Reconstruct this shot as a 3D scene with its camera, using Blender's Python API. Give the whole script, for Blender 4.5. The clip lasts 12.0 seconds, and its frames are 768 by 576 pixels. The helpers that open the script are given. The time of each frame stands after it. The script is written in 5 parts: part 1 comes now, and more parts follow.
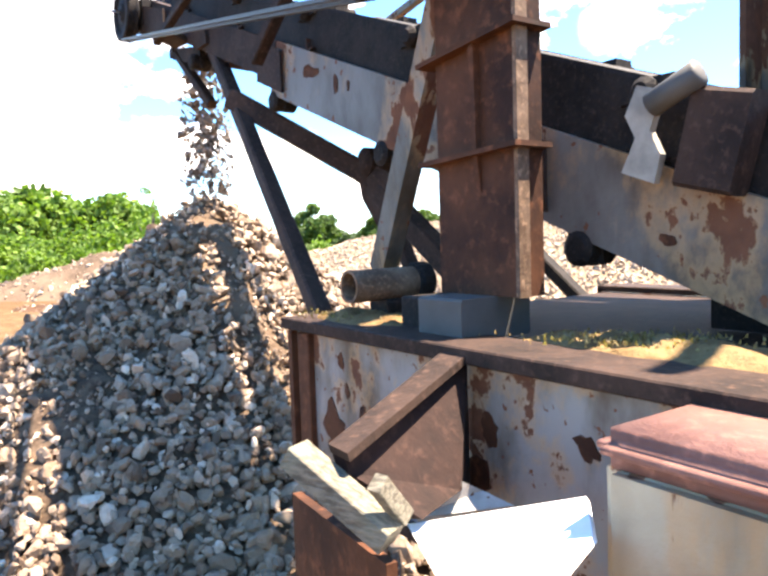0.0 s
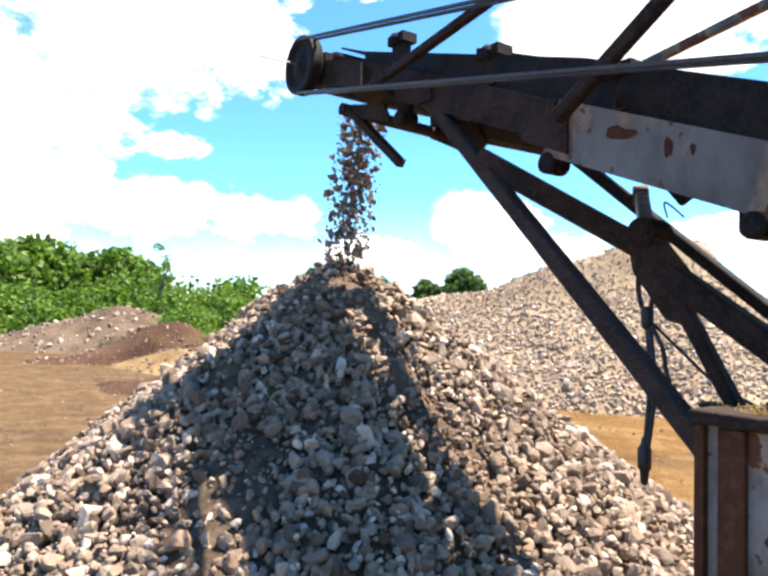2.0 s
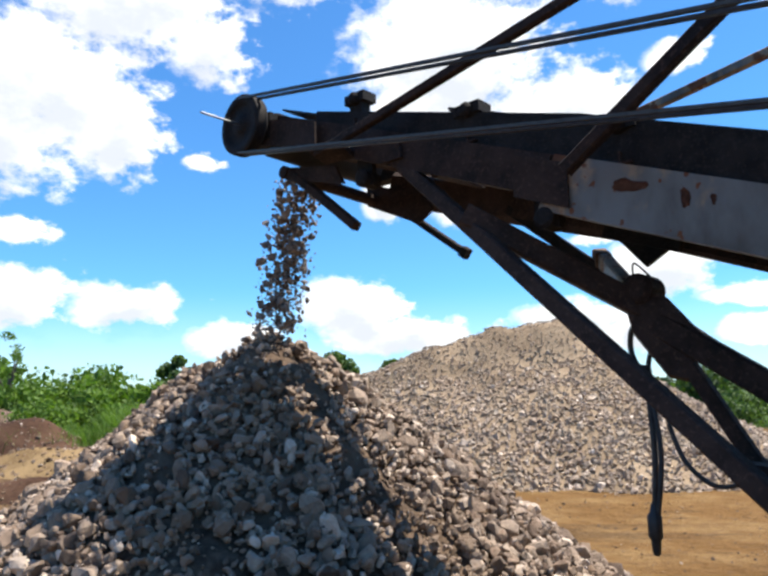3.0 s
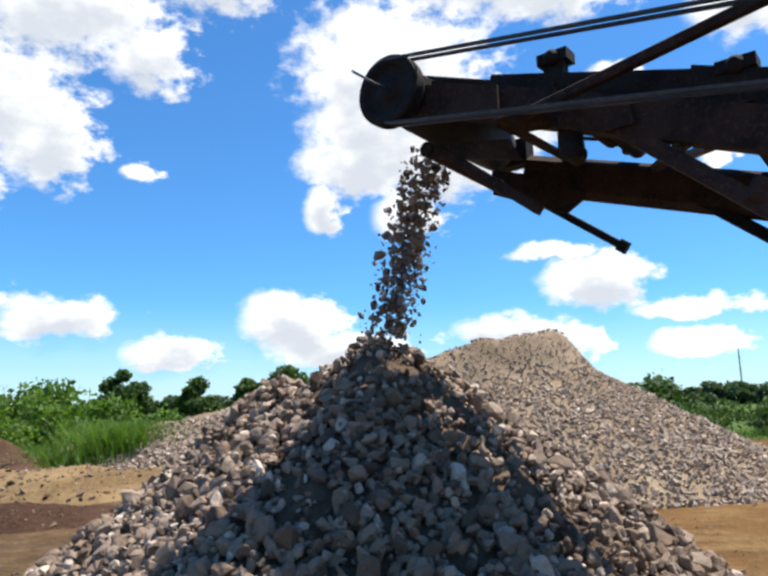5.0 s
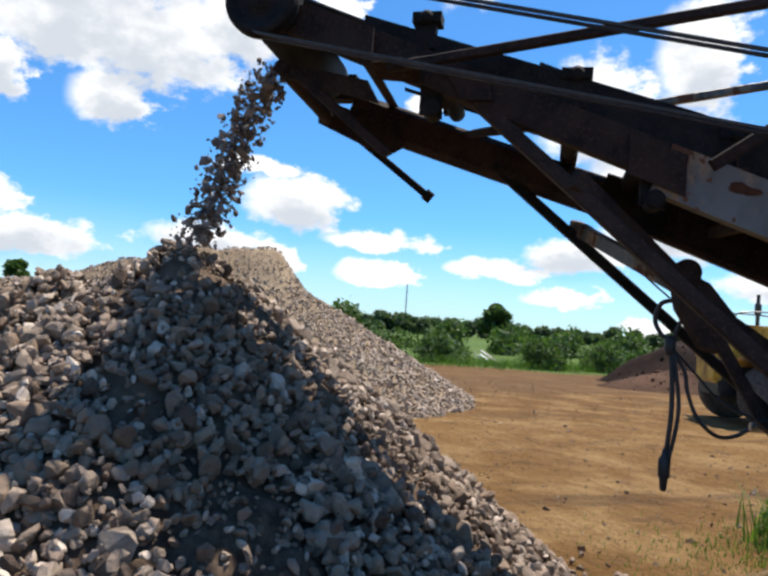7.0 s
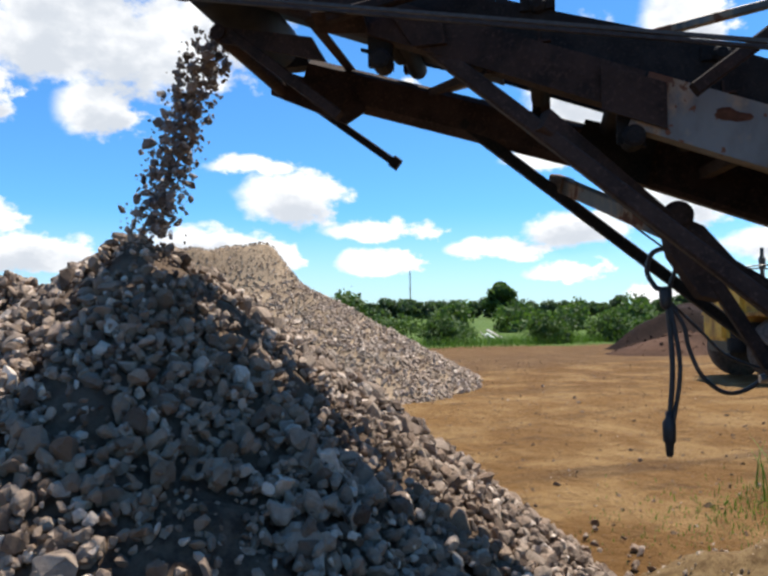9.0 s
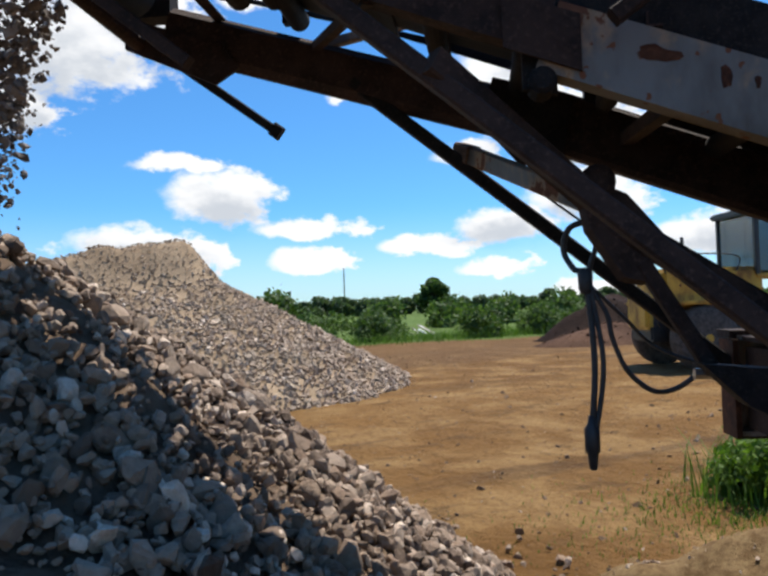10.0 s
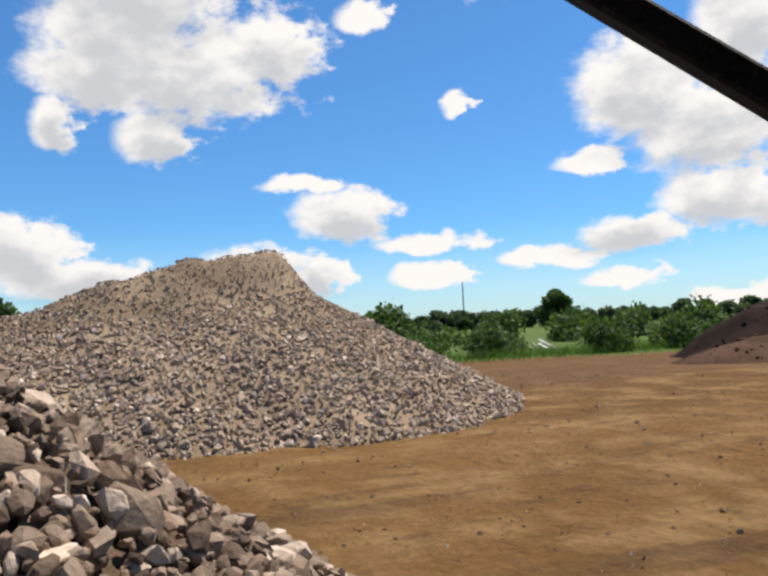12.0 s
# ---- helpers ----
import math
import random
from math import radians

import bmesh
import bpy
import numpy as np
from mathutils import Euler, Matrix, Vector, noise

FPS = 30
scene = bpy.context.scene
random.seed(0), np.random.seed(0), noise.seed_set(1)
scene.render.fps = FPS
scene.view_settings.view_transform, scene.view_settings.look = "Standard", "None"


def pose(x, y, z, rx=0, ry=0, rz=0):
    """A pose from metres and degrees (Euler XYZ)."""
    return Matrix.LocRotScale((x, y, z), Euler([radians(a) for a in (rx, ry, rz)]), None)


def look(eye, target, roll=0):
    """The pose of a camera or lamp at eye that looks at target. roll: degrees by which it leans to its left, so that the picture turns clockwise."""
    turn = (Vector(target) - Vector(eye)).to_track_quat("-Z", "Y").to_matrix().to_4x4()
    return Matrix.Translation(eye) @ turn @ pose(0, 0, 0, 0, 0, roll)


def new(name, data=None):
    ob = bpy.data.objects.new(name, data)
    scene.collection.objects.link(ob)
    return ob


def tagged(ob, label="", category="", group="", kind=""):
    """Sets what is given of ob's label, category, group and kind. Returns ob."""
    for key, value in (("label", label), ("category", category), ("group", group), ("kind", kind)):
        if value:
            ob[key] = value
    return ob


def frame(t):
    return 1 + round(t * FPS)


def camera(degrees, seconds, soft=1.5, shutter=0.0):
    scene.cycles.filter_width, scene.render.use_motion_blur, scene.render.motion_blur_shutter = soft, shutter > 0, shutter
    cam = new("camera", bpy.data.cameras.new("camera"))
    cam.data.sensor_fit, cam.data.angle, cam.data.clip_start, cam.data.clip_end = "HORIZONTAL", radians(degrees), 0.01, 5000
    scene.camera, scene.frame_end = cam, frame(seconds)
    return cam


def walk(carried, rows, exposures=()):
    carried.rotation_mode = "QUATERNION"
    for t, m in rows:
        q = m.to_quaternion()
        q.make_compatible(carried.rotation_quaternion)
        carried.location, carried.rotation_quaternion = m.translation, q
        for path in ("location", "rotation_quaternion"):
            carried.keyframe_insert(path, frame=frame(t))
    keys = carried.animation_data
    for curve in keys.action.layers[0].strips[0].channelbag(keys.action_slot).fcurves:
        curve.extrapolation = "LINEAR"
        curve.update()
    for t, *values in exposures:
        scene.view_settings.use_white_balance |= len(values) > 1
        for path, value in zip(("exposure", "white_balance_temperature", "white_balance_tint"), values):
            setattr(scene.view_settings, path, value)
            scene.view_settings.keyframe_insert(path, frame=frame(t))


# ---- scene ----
cam = camera(58.5, 12.0, soft=2.8)
PATH = [
    (0, (2.938, -0.091, 1.803), (2.37, 1.822, 1.661), -1.9),
    (0.5, (2.693, 0.025, 1.783), (1.921, 1.868, 1.696), -0.6),
    (1, (2.501, 0.072, 1.781), (1.74, 1.92, 1.744), 2.9),
    (1.5, (2.155, -0.104, 1.657), (1.774, 1.859, 1.684), -2.5),
    (2, (1.726, -0.122, 1.829), (1.195, 1.806, 1.883), 1.0),
    (2.5, (1.424, -0.053, 1.765), (1.111, 1.9, 2.066), 0.5),
    (4.5, (0.346, 0.458, 1.753), (0.327, 2.438, 2.036), -2.1),
    (5, (-0.003, 0.623, 1.785), (0.02, 2.595, 2.121), -1.5),
    (5.5, (-0.255, 0.766, 1.778), (-0.025, 2.726, 2.102), -2.6),
    (6, (-0.505, 0.737, 1.796), (-0.085, 2.673, 2.071), -0.6),
    (6.5, (-0.687, 0.64, 1.783), (0.013, 2.509, 1.908), 2.2),
    (7, (-0.705, 0.584, 1.798), (0.169, 2.38, 1.902), 4.4),
    (7.5, (-0.711, 0.551, 1.8), (0.215, 2.322, 1.864), 2.6),
    (9.5, (-0.21, 0.943, 1.733), (0.66, 2.742, 1.81), -1.4),
    (10, (0.059, 1.171, 1.723), (1.093, 2.882, 1.782), -1.9),
    (10.5, (0.415, 1.497, 1.692), (1.53, 3.155, 1.781), 2.6),
    (11, (0.716, 1.914, 1.677), (1.724, 3.64, 1.759), 2.3),
    (11.5, (0.967, 2.246, 1.673), (1.816, 4.056, 1.746), 1.5),
    (12, (1.26, 2.635, 1.701), (1.983, 4.496, 1.814), -2.5),
]
walk(cam, [(t, look(eye, target, roll)) for t, eye, target, roll in PATH],
     exposures=[(0, 2.05, 7700, 16), (0.5, 1.82, 7700, 16), (1.0, 1.62, 7600, 16), (1.5, 1.5, 7500, 15), (2, 1.1, 7000, 12), (2.5, 0.6, 6700, 10), (4.5, 0.1, 6500, 10),
                (6.5, 0.0, 6500, 10), (9.5, 0.04, 6500, 10), (10.0, -0.12, 6500, 10), (10.5, -0.05, 6650, 11), (11, 0.03, 6900, 12), (11.5, -0.2, 6900, 12), (12, -0.25, 6900, 12)])

# ---------------------------------------------------------------- sky and sun
SUN = Vector((0.40, 0.13, 1.0)).normalized()
sun = new("sun", bpy.data.lights.new("sun", "SUN"))
sun.data.energy, sun.data.angle, sun.data.color = 8.0, radians(0.7), (1.0, 0.935, 0.84)
sun.matrix_world = look((0, 0, 60), Vector((0, 0, 60)) - SUN)

# cumulus clouds: azimuth, elevation, half width, half height, in degrees
CLOUDS = [
    (-31.9, 23.5, 7.5, 4.2), (-36, 20, 7, 4.5), (-26.5, 20.5, 3.6, 3.4), (-25.7, 30, 8, 3.2), (-18.9, 27.5, 3.2, 2.6),
    (2, 27.5, 8, 5), (0, 23.0, 5.2, 4.2), (-1, 20, 5, 2.6), (2.6, 15.5, 2.5, 1.9), (-4.4, 16.2, 1.2, 1.9), (-19.5, 18.6, 1.4, 0.7),
    (-33, 12.3, 2.2, 0.9), (-34, 7.4, 5, 2.3), (-25, 7.0, 4.2, 1.7), (-7.7, 7.0, 3.4, 2.6), (-2.6, 4.6, 6, 1.5), (-16.9, 4.4, 3.4, 1.6),
    (11, 5.6, 4.0, 1.5), (18.1, 9.4, 4.2, 2.1), (15, 11.9, 3.6, 0.6), (25.2, 6.7, 4.4, 0.9), (25, 4.1, 3.2, 1.1), (33, 5.2, 2.2, 0.9),
    (4.5, 20.6, 9, 3.6), (12.8, 22.5, 4.2, 2.6), (3.5, 15.2, 2.4, 1.6), (-4.3, 16, 1.6, 1.8), (20.5, 24.8, 2.4, 1.0),
    (42.4, 17.6, 4.6, 3.8), (47.5, 14.0, 5.5, 3.6), (38.6, 12.4, 2.8, 0.8), (48.1, 8.6, 4.6, 2.0), (41.7, 6.4, 4.4, 1.4), (36, 5.1, 3.0, 0.9),
    (40.4, 3.2, 3.0, 0.8), (50, 21.5, 3.0, 4), (15.8, 4.4, 2.6, 1.4), (48.9, 1.2, 4.0, 1.0), (28, 17.8, 1.1, 1.0), (-6.1, 6.2, 3.5, 2.4),
    (-14, 34, 6, 3), (16, 33, 7, 3), (9, 34, 5, 3), (31, 28, 4, 2), (-41, 13, 5, 2.2), (56, 12, 4, 3), (57, 5, 5, 1.6), (-44, 26, 6, 4),
    (-48, 14, 8, 6), (-41.5, 9, 4, 3), (-51, 23, 5, 3), (-46, 5, 6, 2.5),
]


def build_world():
    world = bpy.data.worlds.new("sky")
    scene.world = world
    world.use_nodes = True
    nt = world.node_tree
    nt.nodes.clear()
    nd = nt.nodes.new

    def math_(op, a, b=None, c=None, clamp=False):
        m = nd("ShaderNodeMath")
        m.operation, m.use_clamp = op, clamp
        for i, v in enumerate((a, b, c)):
            if v is None:
                continue
            if isinstance(v, (int, float)):
                m.inputs[i].default_value = v
            else:
                nt.links.new(v, m.inputs[i])
        return m.outputs[0]

    def step(v, lo, hi):
        m = nd("ShaderNodeMapRange")
        m.interpolation_type = "SMOOTHSTEP"
        nt.links.new(v, m.inputs[0])
        m.inputs[1].default_value, m.inputs[2].default_value = lo, hi
        return m.outputs[0]

    def noise_(scale, detail, vec, rough=0.55):
        n = nd("ShaderNodeTexNoise")
        n.inputs["Scale"].default_value, n.inputs["Detail"].default_value, n.inputs["Roughness"].default_value = scale, detail, rough
        nt.links.new(vec, n.inputs["Vector"])
        return n.outputs[0]

    sky = nd("ShaderNodeTexSky")
    sky.sky_type, sky.sun_disc = "NISHITA", False
    sky.sun_elevation = math.asin(SUN.z)
    sky.sun_rotation = math.atan2(SUN.x, SUN.y)
    sky.altitude, sky.air_density, sky.dust_density, sky.ozone_density = 200, 1.0, 0.4, 2.0
    deep = nd("ShaderNodeMixRGB")
    deep.blend_type, deep.inputs[0].default_value, deep.inputs[2].default_value = "MULTIPLY", 1.0, (0.62, 1.30, 1.86, 1)
    nt.links.new(sky.outputs[0], deep.inputs[1])

    co = nd("ShaderNodeTexCoord").outputs["Generated"]
    sep = nd("ShaderNodeSeparateXYZ")
    nt.links.new(co, sep.inputs[0])
    x, y, z = sep.outputs
    az = math_("MULTIPLY", math_("ARCTAN2", x, y), 57.2958)
    el = math_("MULTIPLY", math_("ARCSINE", z), 57.2958)
    flat = nd("ShaderNodeCombineXYZ")
    nt.links.new(az, flat.inputs[0])
    nt.links.new(math_("MULTIPLY", el, 1.5), flat.inputs[1])
    n1 = noise_(0.17, 6, flat.outputs[0], 0.6)
    n2 = noise_(0.42, 9, flat.outputs[0], 0.60)
    pos = nd("ShaderNodeCombineXYZ")
    nt.links.new(math_("ADD", az, math_("MULTIPLY", math_("SUBTRACT", n2, 0.5), 4.0)), pos.inputs[0])
    nt.links.new(math_("ADD", el, math_("MULTIPLY", math_("SUBTRACT", n1, 0.5), 3.0)), pos.inputs[1])
    field = None
    for a, e, rw, rh in CLOUDS:
        m = nd("ShaderNodeVectorMath")
        m.operation = "MULTIPLY_ADD"
        nt.links.new(pos.outputs[0], m.inputs[0])
        m.inputs[1].default_value = (1 / rw, 1 / rh, 0)
        m.inputs[2].default_value = (-a / rw, -e / rh, 0)
        ln = nd("ShaderNodeVectorMath")
        ln.operation = "LENGTH"
        nt.links.new(m.outputs[0], ln.inputs[0])
        v = ln.outputs["Value"]
        field = v if field is None else math_("SMOOTH_MIN", field, v, 0.12)
    ragged = math_("ADD", field, math_("MULTIPLY", math_("SUBTRACT", n2, 0.5), 1.75))
    near_mask = step(math_("MULTIPLY", ragged, -1.0), -1.30, -0.74)
    # the rest of the sky, round about and overhead, carries the same broken cloud
    wide = noise_(2.2, 6, co, 0.6)
    away = math_("MAXIMUM", step(el, 36, 44), step(math_("ABSOLUTE", math_("SUBTRACT", az, 6)), 56, 66))
    far_mask = math_("MULTIPLY", math_("MULTIPLY", step(wide, 0.62, 0.72), away), step(el, 1, 6))
    mask = math_("MAXIMUM", near_mask, far_mask)
    haze = math_("MULTIPLY", step(math_("MULTIPLY", el, -1.0), -9.0, 0.0), 0.35)
    mask = math_("MAXIMUM", mask, haze)
    # a part with cloud above it lies in that cloud's shade and is greyer
    above = None
    for a, e, rw, rh in CLOUDS:
        if rh < 1.3:
            continue
        m = nd("ShaderNodeVectorMath")
        m.operation = "MULTIPLY_ADD"
        nt.links.new(pos.outputs[0], m.inputs[0])
        m.inputs[1].default_value = (1 / rw, 1 / rh, 0)
        m.inputs[2].default_value = (-a / rw, 0.55 - e / rh, 0)
        ln = nd("ShaderNodeVectorMath")
        ln.operation = "LENGTH"
        nt.links.new(m.outputs[0], ln.inputs[0])
        above = ln.outputs["Value"] if above is None else math_("SMOOTH_MIN", above, ln.outputs["Value"], 0.12)
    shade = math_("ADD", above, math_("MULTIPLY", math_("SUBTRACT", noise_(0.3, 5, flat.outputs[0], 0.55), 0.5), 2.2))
    body = step(math_("MULTIPLY", shade, -1.0), -1.25, -0.05)
    white = nd("ShaderNodeMixRGB")
    nt.links.new(body, white.inputs[0])
    white.inputs[1].default_value, white.inputs[2].default_value = (11.4, 11.5, 11.6, 1), (7.0, 7.5, 8.2, 1)
    mix = nd("ShaderNodeMixRGB")
    nt.links.new(mask, mix.inputs[0])
    nt.links.new(deep.outputs[0], mix.inputs[1])
    nt.links.new(white.outputs[0], mix.inputs[2])
    bg = nd("ShaderNodeBackground")
    bg.inputs["Strength"].default_value = 0.1
    nt.links.new(mix.outputs[0], bg.inputs["Color"])
    nt.links.new(bg.outputs[0], nd("ShaderNodeOutputWorld").inputs[0])


build_world()

# ---------------------------------------------------------------- materials
class Nodes:
    """A principled material and short ways to add nodes to it."""

    def __init__(self, name, rough=0.8, metal=0.0):
        self.mat = bpy.data.materials.new(name)
        self.mat.use_nodes = True
        self.nt = self.mat.node_tree
        self.bsdf = self.nt.nodes["Principled BSDF"]
        self.bsdf.inputs["Roughness"].default_value = rough
        self.bsdf.inputs["Metallic"].default_value = metal
        self.co = self.nt.nodes.new("ShaderNodeTexCoord").outputs["Object"]

    def link(self, a, b):
        self.nt.links.new(a, b)

    def noise(self, scale, detail=4, rough=0.55, stretch=None):
        n = self.nt.nodes.new("ShaderNodeTexNoise")
        n.inputs["Scale"].default_value, n.inputs["Detail"].default_value, n.inputs["Roughness"].default_value = scale, detail, rough
        v = self.co
        if stretch:
            m = self.nt.nodes.new("ShaderNodeMapping")
            m.inputs["Scale"].default_value = stretch
            self.link(v, m.inputs[0])
            v = m.outputs[0]
        self.link(v, n.inputs["Vector"])
        return n.outputs[0]

    def ramp(self, v, *stops):
        r = self.nt.nodes.new("ShaderNodeValToRGB")
        e = r.color_ramp.elements
        while len(e) < len(stops):
            e.new(0.5)
        for el, (p, c) in zip(e, stops):
            el.position, el.color = p, (*c, 1) if len(c) == 3 else c
        self.link(v, r.inputs[0])
        return r.outputs[0]

    def grey(self, v, lo, hi):
        m = self.nt.nodes.new("ShaderNodeMapRange")
        m.interpolation_type = "SMOOTHSTEP"
        self.link(v, m.inputs[0])
        m.inputs[1].default_value, m.inputs[2].default_value = lo, hi
        return m.outputs[0]

    def math(self, op, a, b):
        m = self.nt.nodes.new("ShaderNodeMath")
        m.operation = op
        for i, v in enumerate((a, b)):
            if isinstance(v, (int, float)):
                m.inputs[i].default_value = v
            else:
                self.link(v, m.inputs[i])
        return m.outputs[0]

    def mix(self, fac, a, b, mode="MIX"):
        m = self.nt.nodes.new("ShaderNodeMixRGB")
        m.blend_type = mode
        for i, v in enumerate((fac, a, b)):
            if isinstance(v, (int, float)):
                m.inputs[i].default_value = v
            elif isinstance(v, tuple):
                m.inputs[i].default_value = (*v, 1)
            else:
                self.link(v, m.inputs[i])
        return m.outputs[0]

    def random(self, island=True):
        if island:
            return self.nt.nodes.new("ShaderNodeNewGeometry").outputs["Random Per Island"]
        return self.nt.nodes.new("ShaderNodeObjectInfo").outputs["Random"]

    def done(self, colour, bump=None, dist=0.01, strength=0.6, rough=None):
        if isinstance(colour, tuple):
            self.bsdf.inputs["Base Color"].default_value = (*colour, 1)
        else:
            self.link(colour, self.bsdf.inputs["Base Color"])
        if bump is not None:
            b = self.nt.nodes.new("ShaderNodeBump")
            b.inputs["Distance"].default_value, b.inputs["Strength"].default_value = dist, strength
            self.link(bump, b.inputs["Height"])
            self.link(b.outputs[0], self.bsdf.inputs["Normal"])
        if rough is not None:
            self.link(rough, self.bsdf.inputs["Roughness"])
        return self.mat


def rock_material(name, island, tint, dusty=0.6, gain=1.0, shade_grey=0.0):
    n = Nodes(name, 0.9)
    if not island:
        n.co = n.nt.nodes.new("ShaderNodeNewGeometry").outputs["Position"]
    base = n.ramp(n.random(island), (0.0, (0.066, 0.040, 0.025)), (0.22, (0.160, 0.114, 0.080)), (0.5, (0.270, 0.208, 0.155)), (0.78, (0.205, 0.138, 0.092)), (1.0, (0.58, 0.48, 0.385)))
    base = n.mix(1.0, base, (gain, gain, gain), "MULTIPLY")
    # greyer mix paints the backlit look of stones under the conveyor head
    base = n.mix(shade_grey, base, n.ramp(n.random(island), (0.0, (0.10, 0.10, 0.105)), (1.0, (0.36, 0.35, 0.35))))
    fine = n.noise(38, 6, 0.65)
    col = n.mix(0.55, base, n.ramp(fine, (0.3, (0.45, 0.42, 0.40)), (0.7, (1.15, 1.12, 1.08))), "MULTIPLY")
    dust = n.grey(n.noise(1.1, 4), 0.48, 0.68)
    col = n.mix(n.math("MULTIPLY", dust, dusty), n.mix(0.35 if dusty > 0.7 else 0.0, col, tint), tint)
    return n.done(col, n.math("ADD", fine, n.math("MULTIPLY", n.noise(13, 4), 1.3)), 0.012, 0.8)


def rust_paint(name, paint, amount, scale=5.0, rust=(0.12, 0.048, 0.024), streak=(1, 1, 0.35)):
    n = Nodes(name, 0.65)
    big = n.noise(scale, 7, 0.62, streak)
    spots = n.noise(scale * 5, 3, 0.5)
    grime = n.noise(scale * 0.6, 5, 0.6, (1, 1, 0.5))
    rusty = n.mix(spots, (rust[0] * 0.45, rust[1] * 0.45, rust[2] * 0.45), (rust[0] * 1.5, rust[1] * 1.45, rust[2] * 1.4))
    coat = n.mix(n.grey(grime, 0.40, 0.66), paint, (paint[0] * 0.34, paint[1] * 0.25, paint[2] * 0.17))
    halo = n.grey(big, amount - 0.09, amount + 0.02)
    coat = n.mix(n.math("MULTIPLY", halo, 0.5), coat, (0.42, 0.24, 0.10))
    edge = n.math("MAXIMUM", n.grey(big, amount, amount + 0.02), n.grey(spots, 0.66, 0.69))
    return n.done(n.mix(edge, coat, rusty), n.math("ADD", n.math("MULTIPLY", edge, -0.6), n.noise(60, 4)), 0.004, 0.5,
                  n.grey(edge, -1.2, 1.0))


def steel_rust(name, a, b, scale=7.0):
    n = Nodes(name, 0.8)
    v = n.noise(scale, 7, 0.65)
    w = n.noise(scale * 9, 4, 0.6)
    col = n.mix(n.grey(v, 0.35, 0.65), a, b)
    col = n.mix(n.grey(w, 0.5, 0.75), col, (b[0] * 1.5 + 0.008, b[1] * 1.4 + 0.006, b[2] * 1.3 + 0.005))
    n.bsdf.inputs["Specular IOR Level"].default_value = 0.22
    return n.done(col, w, 0.004, 0.6)


def leaf_material(name, dark, mid, light):
    n = Nodes(name, 0.6)
    col = n.ramp(n.random(), (0.0, dark), (0.5, mid), (1.0, light))
    col = n.mix(0.6, col, n.ramp(n.noise(0.7, 3), (0.3, (0.55, 0.6, 0.5)), (0.7, (1.3, 1.25, 1.1))), "MULTIPLY")
    m = n.done(col)
    n.bsdf.inputs["Transmission Weight"].default_value = 0.0
    n.bsdf.inputs["Specular IOR Level"].default_value = 0.25
    tr = n.nt.nodes.new("ShaderNodeBsdfTranslucent")
    n.link(n.mix(1.0, col, (1.3, 1.5, 0.6), "MULTIPLY"), tr.inputs[0])
    ms = n.nt.nodes.new("ShaderNodeMixShader")
    ms.inputs[0].default_value = 0.35
    n.link(n.bsdf.outputs[0], ms.inputs[1])
    n.link(tr.outputs[0], ms.inputs[2])
    n.link(ms.outputs[0], n.nt.nodes["Material Output"].inputs[0])
    return m


def plain(name, colour, rough=0.6, metal=0.0, scale=20.0, vary=0.3):
    n = Nodes(name, rough, metal)
    v = n.noise(scale, 5)
    col = n.mix(n.grey(v, 0.3, 0.7), tuple(c * (1 - vary) for c in colour), tuple(c * (1 + vary) for c in colour))
    return n.done(col, v, 0.003, 0.3)


M_STONE = rock_material("crushed_stone", True, (0.215, 0.145, 0.088), 0.42, 1.16)
M_STONE1 = rock_material("crushed_stone_single", False, (0.215, 0.145, 0.088), 0.42, 1.16)
# falling stone and grit: pile stone greyed to carry the conveyor's shade
M_SHADESTONE = rock_material("shaded_falling_stone", False, (0.16, 0.13, 0.11), 0.1, 0.9, 0.65)
M_GRIT = rock_material("shaded_falling_grit", True, (0.16, 0.13, 0.11), 0.1, 0.9, 0.65)
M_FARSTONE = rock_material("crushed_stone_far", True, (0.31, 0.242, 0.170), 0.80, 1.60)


def fines_material(name, a, b):
    n = Nodes(name, 0.95)
    v = n.noise(14, 7, 0.7)
    col = n.mix(n.grey(v, 0.35, 0.65), a, b)
    col = n.mix(n.grey(n.noise(0.8, 4), 0.4, 0.65), col, tuple(c * 1.25 for c in b))
    n.bsdf.inputs["Specular IOR Level"].default_value = 0.08
    return n.done(col, n.noise(30, 6, 0.7), 0.02, 0.8)


# brown fines, kept dark so they also paint shade between the stones
M_FINES = fines_material("fines_with_gap_shade", (0.050, 0.034, 0.024), (0.120, 0.084, 0.058))
M_CLOD = rock_material("dirt_clods", True, (0.16, 0.092, 0.038), 0.75, 0.8)
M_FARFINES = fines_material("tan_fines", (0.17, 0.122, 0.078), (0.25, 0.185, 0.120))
M_SOIL = fines_material("yellow_soil", (0.11, 0.066, 0.030), (0.20, 0.135, 0.066))
M_DARKSOIL = fines_material("dark_topsoil", (0.008, 0.0048, 0.0040), (0.020, 0.0115, 0.0085))
M_REDSOIL = fines_material("red_brown_soil", (0.040, 0.021, 0.013), (0.072, 0.040, 0.025))
M_CHANNEL = rust_paint("white_channel_paint", (0.15, 0.145, 0.135), 0.575, 4.0, streak=(1, 1, 0.7))
M_CHASSIS = rust_paint("white_chassis_paint", (0.225, 0.222, 0.214), 0.575, 7.5, streak=(1, 1, 0.8))
M_TANK = rust_paint("cream_tank_paint", (0.34, 0.31, 0.225), 0.58, 3.4, streak=(1, 1, 0.2))
